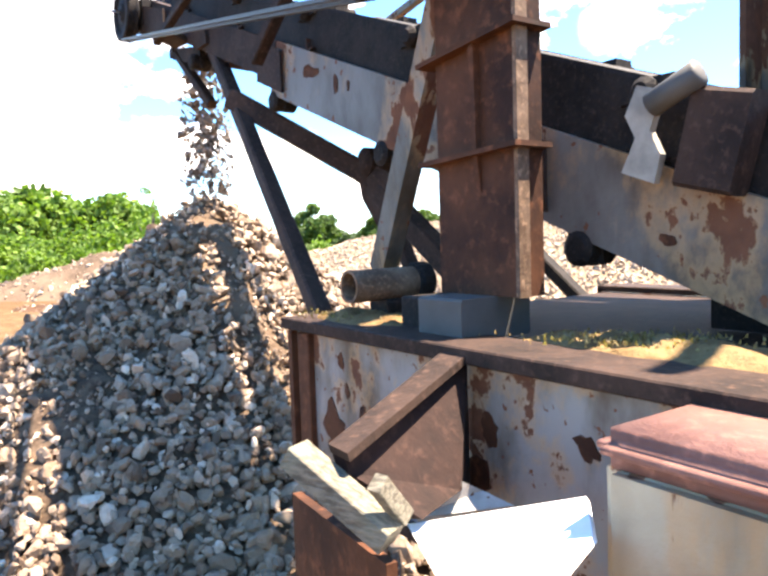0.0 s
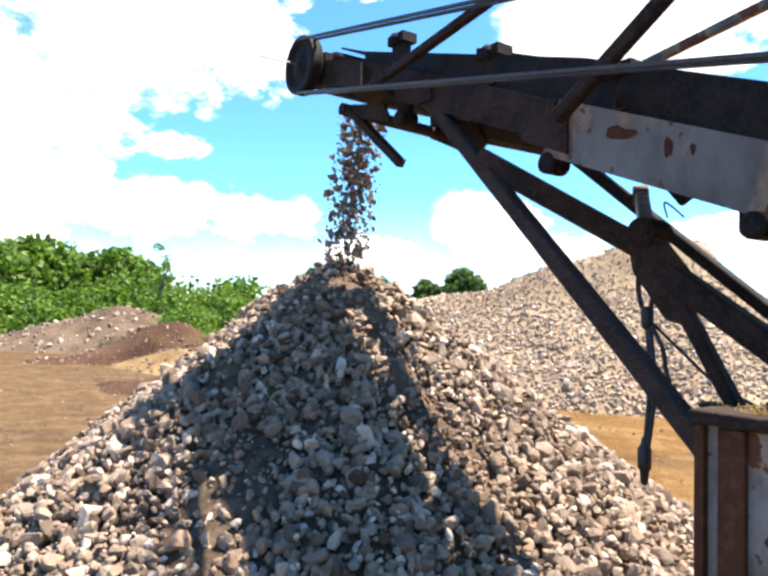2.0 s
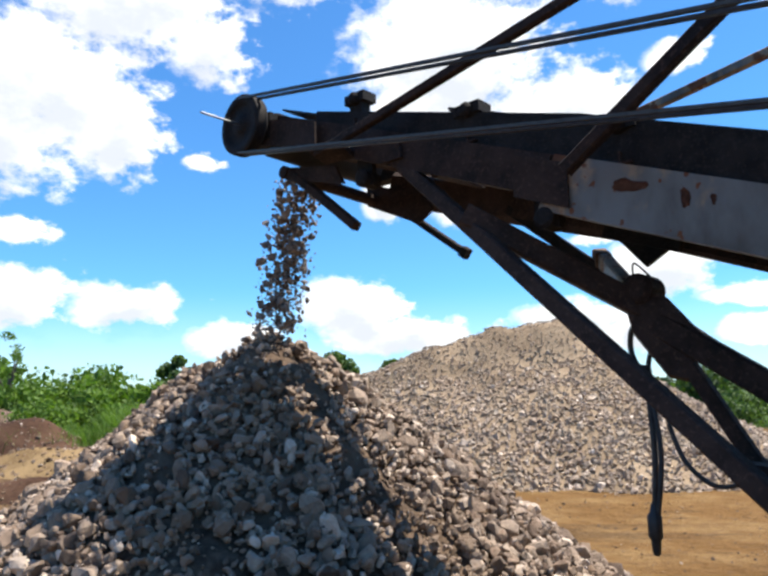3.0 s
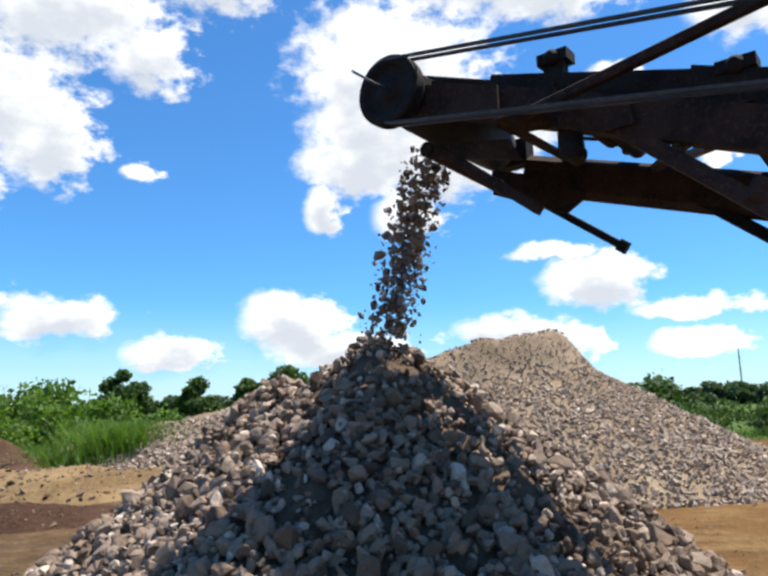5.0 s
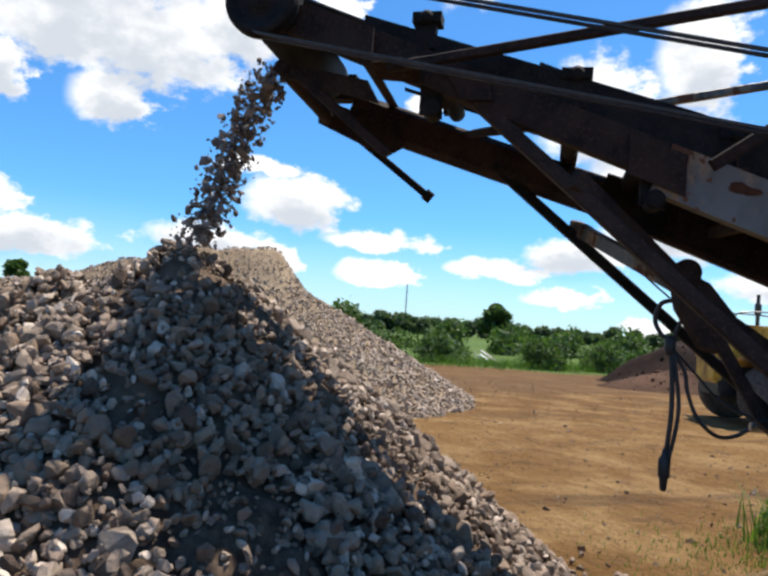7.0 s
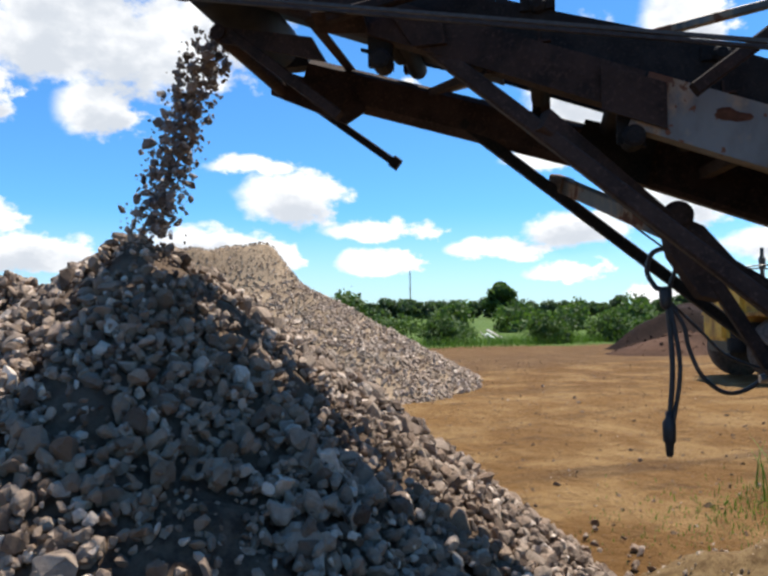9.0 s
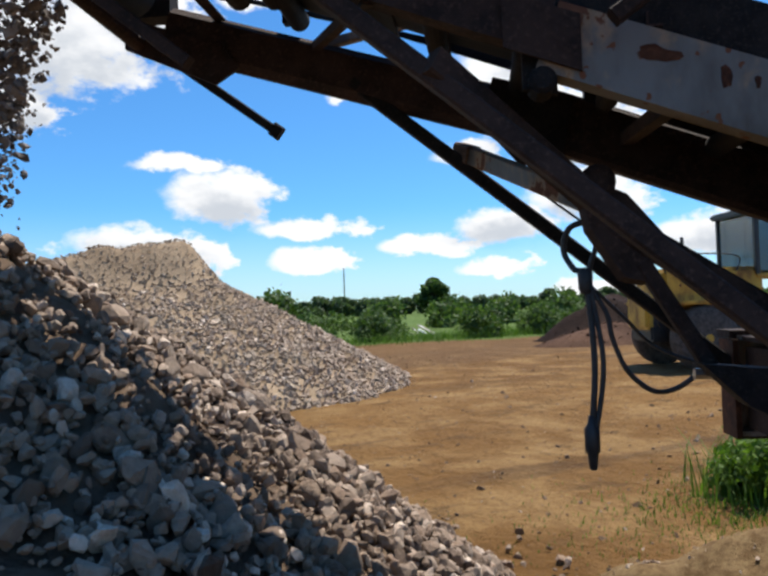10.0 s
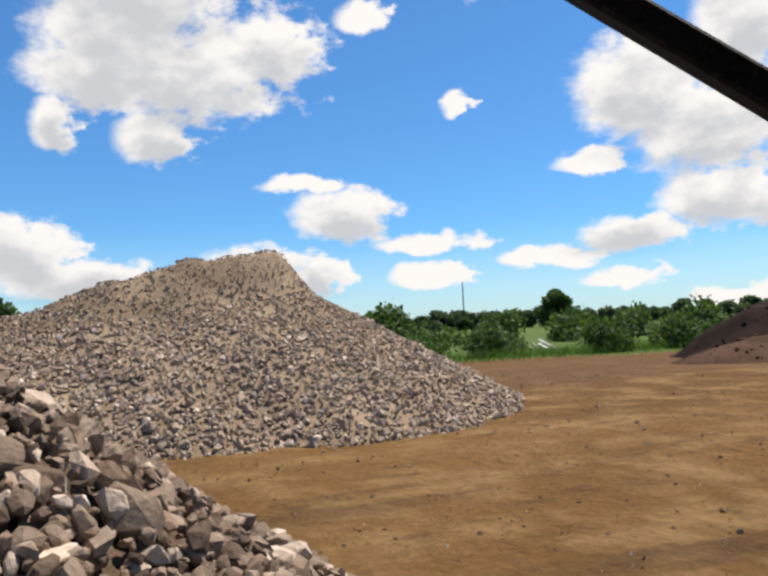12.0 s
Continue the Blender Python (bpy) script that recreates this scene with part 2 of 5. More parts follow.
M_TANKTOP = steel_rust("red_oxide_top", (0.14, 0.06, 0.046), (0.20, 0.10, 0.08), 4)
M_COLUMN = steel_rust("brown_rust_column", (0.020, 0.0078, 0.0045), (0.078, 0.029, 0.013), 3)
# web, rust and black steel bases are lowered to hold deep shade
M_WEB = steel_rust("shaded_oxide_web", (0.009, 0.0042, 0.0034), (0.021, 0.0095, 0.0070), 5)
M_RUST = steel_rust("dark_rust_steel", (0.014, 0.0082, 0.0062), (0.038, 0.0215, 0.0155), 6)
M_STRUT = steel_rust("mauve_rust_strut", (0.021, 0.0125, 0.0095), (0.046, 0.027, 0.020), 6)
M_GREY = rust_paint("grey_strut_paint", (0.125, 0.12, 0.105), 0.56, 5)
M_DARK = steel_rust("shade_black_steel", (0.006, 0.0052, 0.005), (0.017, 0.0135, 0.012), 9)
M_RUBBER = plain("conveyor_rubber", (0.010, 0.0092, 0.009), 0.75, 0, 15, 0.5)
M_VBELT = plain("vbelt_rubber", (0.03, 0.03, 0.032), 0.5, 0, 40, 0.4)
M_CABLE = plain("cable_rubber", (0.018, 0.018, 0.019), 0.55, 0, 30, 0.4)
M_BRIGHT = plain("worn_bright_steel", (0.5, 0.5, 0.5), 0.35, 1.0, 30, 0.25)
M_SHEET = plain("white_sheet_metal", (0.80, 0.80, 0.79), 0.5, 0, 6, 0.08)
M_LIGHTSHEET = rust_paint("grey_sheet_metal", (0.36, 0.35, 0.33), 0.7, 6)
M_YELLOW = rust_paint("loader_yellow_paint", (0.55, 0.33, 0.035), 0.72, 3)
M_TYRE = plain("dusty_tyre_rubber", (0.075, 0.062, 0.05), 0.9, 0, 12, 0.4)
M_BLACK = plain("black_paint", (0.02, 0.02, 0.02), 0.4, 0, 12, 0.3)
M_PIPE = steel_rust("brown_pipe_rust", (0.08, 0.048, 0.030), (0.18, 0.118, 0.078), 8)
M_STRAW = leaf_material("dry_straw", (0.10, 0.068, 0.030), (0.19, 0.135, 0.065), (0.30, 0.225, 0.115))
M_GRASS = leaf_material("green_weeds", (0.035, 0.075, 0.012), (0.07, 0.14, 0.022), (0.13, 0.21, 0.04))
M_LEAF = leaf_material("shrub_leaves", (0.050, 0.100, 0.016), (0.095, 0.170, 0.028), (0.155, 0.245, 0.046))
# tree and far leaves are paled: the haze of distance is in their colour
M_LEAFDARK = leaf_material("tree_leaves", (0.036, 0.066, 0.022), (0.064, 0.108, 0.034), (0.105, 0.16, 0.054))
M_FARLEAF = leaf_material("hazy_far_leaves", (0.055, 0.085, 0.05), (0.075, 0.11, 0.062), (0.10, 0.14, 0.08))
M_SHIM = plain("worn_grey_shim", (0.052, 0.052, 0.049), 0.7, 0, 7, 0.25)
M_CREAM = plain("cream_bracket_paint", (0.24, 0.22, 0.185), 0.6, 0, 14, 0.3)
M_BARK = plain("bark", (0.09, 0.07, 0.05), 0.9, 0, 8, 0.4)


def timber_material():
    n = Nodes("weathered_timber", 0.85)
    g = n.noise(9, 6, 0.6, (1, 14, 14))
    col = n.mix(n.grey(g, 0.3, 0.7), (0.062, 0.054, 0.036), (0.19, 0.168, 0.124))
    return n.done(n.mix(n.grey(n.noise(3, 4), 0.55, 0.75), col, (0.2, 0.22, 0.16)), g, 0.006, 0.8)


M_TIMBER = timber_material()


def glass_material():
    n = Nodes("cab_glass", 0.06)
    n.bsdf.inputs["Transmission Weight"].default_value = 0.6
    return n.done((0.18, 0.30, 0.34))


M_GLASS = glass_material()


def ground_material():
    n = Nodes("dirt_ground", 0.95)
    broad = n.noise(0.09, 5, 0.55)
    mid = n.noise(0.8, 6, 0.6)
    tracks = n.noise(0.55, 5, 0.6, (0.25, 1.6, 1))
    fine = n.noise(9, 7, 0.7)
    col = n.mix(n.grey(broad, 0.4, 0.62), (0.130, 0.066, 0.020), (0.180, 0.097, 0.032))
    col = n.mix(n.grey(mid, 0.42, 0.66), col, (0.235, 0.142, 0.058))
    col = n.mix(n.math("MULTIPLY", n.grey(tracks, 0.53, 0.68), 0.6), col, (0.062, 0.036, 0.018))
    col = n.mix(0.6, col, n.ramp(fine, (0.3, (0.62, 0.60, 0.58)), (0.7, (1.2, 1.2, 1.18))), "MULTIPLY")
    n.bsdf.inputs["Specular IOR Level"].default_value = 0.12
    col = n.mix(n.math("MULTIPLY", n.grey(n.noise(1.7, 6, 0.62, (0.6, 1.3, 1)), 0.56, 0.66), 0.6), col, (0.075, 0.042, 0.018))
    pos = n.nt.nodes.new("ShaderNodeNewGeometry").outputs["Position"]
    sep = n.nt.nodes.new("ShaderNodeSeparateXYZ")
    n.link(pos, sep.inputs[0])
    # trampled, damper dirt round the pile's west side, and a wet strip along the yard's far edge
    west = n.math("ADD", n.math("MULTIPLY", sep.outputs[0], -1.0), n.math("MULTIPLY", n.noise(0.4, 5), 3.0))
    col = n.mix(n.math("MULTIPLY", n.grey(west, 3.2, 4.6), 0.75), col, n.mix(n.grey(n.noise(2.2, 6, 0.65), 0.4, 0.62), (0.070, 0.044, 0.024), (0.135, 0.088, 0.048)))
    far = n.math("ADD", sep.outputs[1], n.math("MULTIPLY", n.noise(0.3, 5, 0.6, (0.3, 1.5, 1)), 9.0))
    col = n.mix(n.math("MULTIPLY", n.grey(far, 20.0, 24.0), 0.6), col, (0.095, 0.053, 0.025))
    # meadow starts past the yard's edge, a ragged line
    edge = n.math("ADD", n.math("ADD", sep.outputs[1], n.math("MULTIPLY", sep.outputs[0], 0.35)), n.math("MULTIPLY", n.noise(0.25, 4), 6.0))
    grass = n.mix(n.noise(0.05, 5), (0.060, 0.105, 0.022), (0.105, 0.15, 0.038))
    grass = n.mix(0.5, grass, n.ramp(n.noise(1.5, 5), (0.3, (0.6, 0.6, 0.6)), (0.7, (1.2, 1.2, 1.2))), "MULTIPLY")
    col = n.mix(n.grey(edge, 38.0, 40.0), col, grass)
    return n.done(col, n.math("ADD", fine, n.math("ADD", n.math("MULTIPLY", n.noise(3.2, 6, 0.6), 1.6), n.math("MULTIPLY", mid, 2.0))), 0.06, 1.0)


M_GROUND = ground_material()

# ---------------------------------------------------------------- building helpers
U = Vector((0.775, -0.632, 0)).normalized()      # along the conveyor, from its head towards the crusher
N = Vector((-U.y, U.x, 0))                       # across it, away from the open side
ORIGIN = Vector((0.05, 3.87, 0))
UP = Vector((0, 0, 1))


def W(s, n, z):
    return ORIGIN + U * s + N * n + UP * z


def to_mesh(name, bm, mat, smooth=False):
    me = bpy.data.meshes.new(name)
    bm.normal_update()
    bm.to_mesh(me)
    bm.free()
    for p in me.polygons:
        p.use_smooth = smooth
    for m in mat if isinstance(mat, (list, tuple)) else [mat]:
        me.materials.append(m)
    return me


def thing(name, loc, label, category, group="", kind=""):
    e = new(name)
    e.location = loc
    return tagged(e, label, category, group, kind)


def part(name, bm, mat, parent, label="", smooth=False):
    ob = new(name, to_mesh(name, bm, mat, smooth))
    ob.parent = parent
    if parent.parent is None:
        ob.matrix_parent_inverse = Matrix.Translation(parent.location).inverted()
    return tagged(ob, label)


def solid(name, bm, mat, label, category, group="", kind="", smooth=False):
    return tagged(new(name, to_mesh(name, bm, mat, smooth)), label, category, group, kind)


def extrude(bm, profile, p, q, up=UP, close=True):
    """A prism with the given outline (side, up) from p to q."""
    p, q = Vector(p), Vector(q)
    d = (q - p).normalized()
    side = d.cross(up).normalized()
    top = side.cross(d).normalized()
    rings = [[bm.verts.new(c + side * a + top * b) for a, b in profile] for c in (p, q)]
    k = len(profile)
    for i in range(k):
        bm.faces.new((rings[0][i], rings[0][(i + 1) % k], rings[1][(i + 1) % k], rings[1][i]))
    if close:
        bm.faces.new(rings[0][::-1])
        bm.faces.new(rings[1])
    bmesh.ops.recalc_face_normals(bm, faces=bm.faces[:])
    return bm


def box_outline(w, h, c=0.12):
    a, b, k = w / 2, h / 2, min(w, h) * c
    return [(-a + k, -b), (a - k, -b), (a, -b + k), (a, b - k), (a - k, b), (-a + k, b), (-a, b - k), (-a, -b + k)]


def channel_outline(w, h, t, flip=1):
    """A C-section: web at side 0, flanges towards +side (flip -1: other way)."""
    return [(x * flip, y) for x, y in ((0, -h / 2), (w, -h / 2), (w, -h / 2 + t), (t, -h / 2 + t), (t, h / 2 - t), (w, h / 2 - t), (w, h / 2), (0, h / 2))]


def i_outline(w, h, t):
    a, b = w / 2, h / 2
    return [(-a, -b), (a, -b), (a, -b + t), (t / 2, -b + t), (t / 2, b - t), (a, b - t), (a, b), (-a, b), (-a, b - t), (-t / 2, b - t), (-t / 2, -b + t), (-a, -b + t)]


def angle_outline(a, b, t):
    return [(0, 0), (a, 0), (a, t), (t, t), (t, b), (0, b)]


def ring_outline(r, k=16):
    return [(r * math.cos(2 * math.pi * i / k), r * math.sin(2 * math.pi * i / k)) for i in range(k)]


def box(bm, lo, hi, m=None):
    """A box between two corners of a frame m."""
    m = m or Matrix()
    v = [bm.verts.new(m @ Vector((x, y, z))) for z in (lo[2], hi[2]) for x, y in ((lo[0], lo[1]), (hi[0], lo[1]), (hi[0], hi[1]), (lo[0], hi[1]))]
    for f in ((0, 1, 2, 3), (4, 5, 6, 7), (0, 1, 5, 4), (1, 2, 6, 5), (2, 3, 7, 6), (3, 0, 4, 7)):
        bm.faces.new([v[i] for i in f])
    bmesh.ops.recalc_face_normals(bm, faces=bm.faces[:])
    return bm


def lathe(bm, p, axis, rows, k=24):
    """A turned shape: rows of (distance along the axis, radius)."""
    p, axis = Vector(p), Vector(axis).normalized()
    a = axis.orthogonal().normalized()
    b = axis.cross(a)
    rings = [[bm.verts.new(p + axis * d + (a * math.cos(2 * math.pi * i / k) + b * math.sin(2 * math.pi * i / k)) * r) for i in range(k)] for d, r in rows]
    for r0, r1 in zip(rings, rings[1:]):
        for i in range(k):
            bm.faces.new((r0[i], r0[(i + 1) % k], r1[(i + 1) % k], r1[i]))
    bm.faces.new(rings[0][::-1])
    bm.faces.new(rings[-1])
    bmesh.ops.recalc_face_normals(bm, faces=bm.faces[:])
    return bm


def tube(bm, pts, r, k=8):
    """A round hose through the points, smoothed."""
    pts = [Vector(p) for p in pts]
    fine = []
    for i in range(len(pts) - 1):
        p0, p1, p2, p3 = pts[max(i - 1, 0)], pts[i], pts[i + 1], pts[min(i + 2, len(pts) - 1)]
        for j in range(6):
            t = j / 6
            fine.append(0.5 * (2 * p1 + (p2 - p0) * t + (2 * p0 - 5 * p1 + 4 * p2 - p3) * t * t + (3 * p1 - p0 - 3 * p2 + p3) * t ** 3))
    fine.append(pts[-1])
    rings, ref = [], Vector((0.3, 0.9, 0.2)).normalized()
    for i, p in enumerate(fine):
        d = (fine[min(i + 1, len(fine) - 1)] - fine[max(i - 1, 0)]).normalized()
        a = d.cross(ref).normalized()
        b = d.cross(a)
        rings.append([bm.verts.new(p + (a * math.cos(2 * math.pi * j / k) + b * math.sin(2 * math.pi * j / k)) * r) for j in range(k)])
    for r0, r1 in zip(rings, rings[1:]):
        for j in range(k):
            bm.faces.new((r0[j], r0[(j + 1) % k], r1[(j + 1) % k], r1[j]))
    bm.faces.new(rings[0][::-1])
    bm.faces.new(rings[-1])
    bmesh.ops.recalc_face_normals(bm, faces=bm.faces[:])
    return bm


def plate(bm, corners, t):
    """A flat plate with thickness t through the corners."""
    c = [Vector(v) for v in corners]
    nrm = (c[1] - c[0]).cross(c[2] - c[0]).normalized() * (t / 2)
    a = [bm.verts.new(v + nrm) for v in c]
    b = [bm.verts.new(v - nrm) for v in c]
    bm.faces.new(a)
    bm.faces.new(b[::-1])
    for i in range(len(c)):
        j = (i + 1) % len(c)
        bm.faces.new((a[i], b[i], b[j], a[j]))
    bmesh.ops.recalc_face_normals(bm, faces=bm.faces[:])
    return bm


def B():
    return bmesh.new()


# ---------------------------------------------------------------- ground
def smooth_noise(x, y, scale, seed=0.0):
    return noise.noise(Vector((x * scale, y * scale, seed)))


SOIL_MOUNDS = [(W(3.0, 0.75, 0), 0.62, 1.0), (W(2.6, 0.15, 0), 0.34, 0.7), (W(3.9, 1.3, 0), 0.7, 1.3)]


def ground_height(x, y):
    z = 0.05 * smooth_noise(x, y, 0.35) + 0.018 * smooth_noise(x, y, 1.6, 3.0)
    z *= max(0.0, 1 - math.hypot(x - 3, y - 8) / 60)
    return z


def build_ground():
    bm = B()
    cx, cy, seg = 3.0, 7.0, 128
    radii = [0.0] + [0.35 * i for i in range(1, 46)] + [16 * 1.16 ** i for i in range(1, 36)]
    rows = []
    for r in radii:
        if r == 0:
            rows.append([bm.verts.new((cx, cy, ground_height(cx, cy)))])
            continue
        row = []
        for i in range(seg):
            a = 2 * math.pi * i / seg
            x, y = cx + r * math.cos(a), cy + r * math.sin(a)
            row.append(bm.verts.new((x, y, ground_height(x, y))))
        rows.append(row)
    for i in range(seg):
        bm.faces.new((rows[0][0], rows[1][i], rows[1][(i + 1) % seg]))
    for r0, r1 in zip(rows[1:], rows[2:]):
        for i in range(seg):
            bm.faces.new((r0[i], r1[i], r1[(i + 1) % seg], r0[(i + 1) % seg]))
    solid("ground", bm, M_GROUND, "tan packed dirt yard with ruts and scattered stones", "ground", kind="structure", smooth=True)


build_ground()

# ---------------------------------------------------------------- stones
rng = np.random.default_rng(7)


def stone_template(points, seed):
    """One crushed stone of about unit size: the hull of a few scattered points."""
    r = np.random.default_rng(seed)
    p = r.normal(size=(points, 3))
    p *= (r.uniform(0.40, 0.56, points) / np.linalg.norm(p, axis=1))[:, None]
    p *= r.uniform(0.75, 1.3, 3) * (1.16, 0.9, 0.66)
    bm = B()
    for c in p:
        bm.verts.new(c)
    res = bmesh.ops.convex_hull(bm, input=bm.verts[:])
    bmesh.ops.delete(bm, geom=list({v for v in bm.verts if not v.link_faces}), context="VERTS")
    bmesh.ops.triangulate(bm, faces=bm.faces[:])
    bm.verts.index_update()
    v = np.array([x.co[:] for x in bm.verts])
    f = np.array([[x.index for x in face.verts] for face in bm.faces])
    bm.free()
    return v, f


NEAR_STONES = [stone_template(24, 100 + i) for i in range(18)]


def rough_stone(seed):
    """A stone with chipped, uneven faces for those seen closest."""
    v, f = stone_template(17, seed)
    bm = B()
    vs = [bm.verts.new(c) for c in v]
    for t in f:
        bm.faces.new([vs[i] for i in t])
    bmesh.ops.subdivide_edges(bm, edges=bm.edges[:], cuts=2, use_grid_fill=True)
    bmesh.ops.triangulate(bm, faces=bm.faces[:])
    bm.normal_update()
    for w in bm.verts:
        q = w.co + Vector((seed, 0, 0))
        w.co += w.normal * (0.055 * noise.noise(q * 3.1) + 0.03 * noise.noise(q * 8.0))
    bm.verts.index_update()
    out = np.array([w.co[:] for w in bm.verts]), np.array([[w.index for w in t.verts] for t in bm.faces])
    bm.free()
    return out


ROUGH_STONES = [rough_stone(300 + i) for i in range(18)]
FAR_STONES = [stone_template(11, 200 + i) for i in range(10)]


def random_turns(n):
    q = rng.normal(size=(n, 4))
    q /= np.linalg.norm(q, axis=1)[:, None]
    w, x, y, z = q.T
    return np.stack([np.stack([1 - 2 * (y * y + z * z), 2 * (x * y - w * z), 2 * (x * z + w * y)], -1),
                     np.stack([2 * (x * y + w * z), 1 - 2 * (x * x + z * z), 2 * (y * z - w * x)], -1),
                     np.stack([2 * (x * z - w * y), 2 * (y * z + w * x), 1 - 2 * (x * x + y * y)], -1)], 1)


def mesh_from_arrays(name, verts, faces, mat):
    me = bpy.data.meshes.new(name)
    k = faces.shape[1]
    me.vertices.add(len(verts))
    me.vertices.foreach_set("co", verts.astype(np.float32).ravel())
    me.loops.add(faces.size)
    me.loops.foreach_set("vertex_index", faces.astype(np.int32).ravel())
    me.polygons.add(len(faces))
    me.polygons.foreach_set("loop_start", np.arange(0, faces.size, k, dtype=np.int32))
    me.update(calc_edges=True)
    me.shade_flat()
    me.materials.append(mat)
    return me


def scatter(name, places, sizes, templates, mat):
    """All the stones at the given places as one mesh."""
    turns = random_turns(len(places))
    kinds = rng.integers(0, len(templates), len(places))
    vs, fs, base = [], [], 0
    for k, (v, f) in enumerate(templates):
        pick = np.nonzero(kinds == k)[0]
        if not len(pick):
            continue
        vv = np.einsum("nij,vj->nvi", turns[pick], v) * sizes[pick][:, None, None] + places[pick][:, None, :]
        fs.append((f[None] + (np.arange(len(pick)) * len(v))[:, None, None] + base).reshape(-1, 3))
        vs.append(vv.reshape(-1, 3))
        base += len(pick) * len(v)
    return mesh_from_arrays(name, np.concatenate(vs), np.concatenate(fs), mat)


APEX = np.array([0.0, 4.84])


def near_pile_height(x, y):
    d = np.hypot(x - APEX[0], y - APEX[1])
    h = 2.25 - 0.775 * np.sqrt(d * d + 0.012)
    d2 = np.hypot(x + 0.62, y - 5.25)
    h = np.maximum(h, 2.02 - 0.775 * np.sqrt(d2 * d2 + 0.02))
    a = np.arctan2(y - APEX[1], x - APEX[0])
    h = h + 0.05 * np.sin(3 * a + 1) * np.minimum(d, 1.5) + 0.03 * np.sin(7 * a + 2.2 * d) * np.minimum(d, 1)
    return h


def fines_cover(x, y):
    """How deep brown fines lie over the stones of the near pile, as a share."""
    k = np.zeros_like(x)
    for px, py, rx, ry, turn, deep in FINES_PATCHES:
        c, s = math.cos(turn), math.sin(turn)
        u, v = (x - px) * c + (y - py) * s, (y - py) * c - (x - px) * s
        d = np.hypot(u / rx, v / ry) + 0.22 * np.sin(9 * x + 4 * np.sin(7 * y)) * np.sin(8 * y + 1.3)
        k = np.maximum(k, deep * np.clip((1.15 - d) / 0.5, 0, 1))
    return k


def fines_height(x, y):
    return near_pile_height(x, y) - 0.055 + 0.085 * fines_cover(x, y)


# brown fines on the near pile: x, y, half length, half width, turn, depth
FINES_PATCHES = [(0.06, 3.02, 0.26, 0.42, 0.1, 0.75), (0.74, 4.09, 0.38, 0.12, -0.46, 0.6), (0.02, 4.58, 0.24, 0.28, 0.0, 0.7), (0.38, 4.45, 0.26, 0.12, -0.5, 0.7), (-0.35, 3.75, 0.14, 0.25, 0.4, 0.5)]

# crest of the far mound: x, y, height
CREST = [(-9.0, 22.0, 1.0), (-5.0, 20.5, 1.6), (-0.3, 19.3, 2.45), (1.5, 19.2, 3.05), (3.1, 19.3, 3.56), (4.6, 19.3, 3.66)]


def far_pile_height(x, y):
    h = np.full_like(x, -9.0)
    for (ax, ay, az), (bx, by, bz) in zip(CREST, CREST[1:]):
        t = np.clip(((x - ax) * (bx - ax) + (y - ay) * (by - ay)) / ((bx - ax) ** 2 + (by - ay) ** 2), 0, 1)
        d = np.hypot((x - ax - t * (bx - ax)) * np.where(x > 4.75, 1.22, 1.0), y - ay - t * (by - ay))
        top = az + t * (bz - az)
        steep = np.clip((top - 2.2) / 1.4, 0, 1)
        drop = 0.22 * np.minimum(d, 0.6) + (0.50 + 0.66 * steep) * np.clip(d - 0.6, 0, 0.9) + 0.455 * np.maximum(d - 1.5, 0)
        h = np.maximum(h, top - drop)
    return h + 0.05 * np.sin(1.3 * x + 0.5) * np.sin(1.1 * y) + 0.04 * np.sin(3.1 * x + y) + 0.035 * np.sin(5.3 * x + 2 * np.sin(2.1 * y)) * np.sin(4.1 * y + x)


def heightfield(name, height, lo, hi, step, mat, parent, sink=0.0):
    xs, ys = np.arange(lo[0], hi[0], step), np.arange(lo[1], hi[1], step)
    X, Y = np.meshgrid(xs, ys, indexing="ij")
    Z = height(X, Y) - sink
    Z = Z + 0.02 * np.sin(17 * X + 5 * np.sin(9 * Y)) * np.sin(15 * Y + 3 * X)
    v = np.stack([X, Y, Z], -1).reshape(-1, 3)
    i = np.arange(len(xs) * len(ys)).reshape(len(xs), len(ys))
    f = np.stack([i[:-1, :-1], i[1:, :-1], i[1:, 1:], i[:-1, 1:]], -1).reshape(-1, 4)
    f = f[(v[f][:, :, 2] > -0.12).any(1)]
    used = np.unique(f)
    back = np.full(len(v), -1)
    back[used] = np.arange(len(used))
    ob = new(name, mesh_from_arrays(name, v[used], back[f], mat))
    for p in ob.data.polygons:
        p.use_smooth = True
    ob.parent = parent
    ob.matrix_parent_inverse = Matrix.Translation(parent.location).inverted()
    return ob


def surface_points(height, lo, hi, n, floor=-0.02):
    x, y = rng.uniform(lo[0], hi[0], n), rng.uniform(lo[1], hi[1], n)
    z = height(x, y)
    keep = z > floor
    return np.stack([x, y, z], -1)[keep]


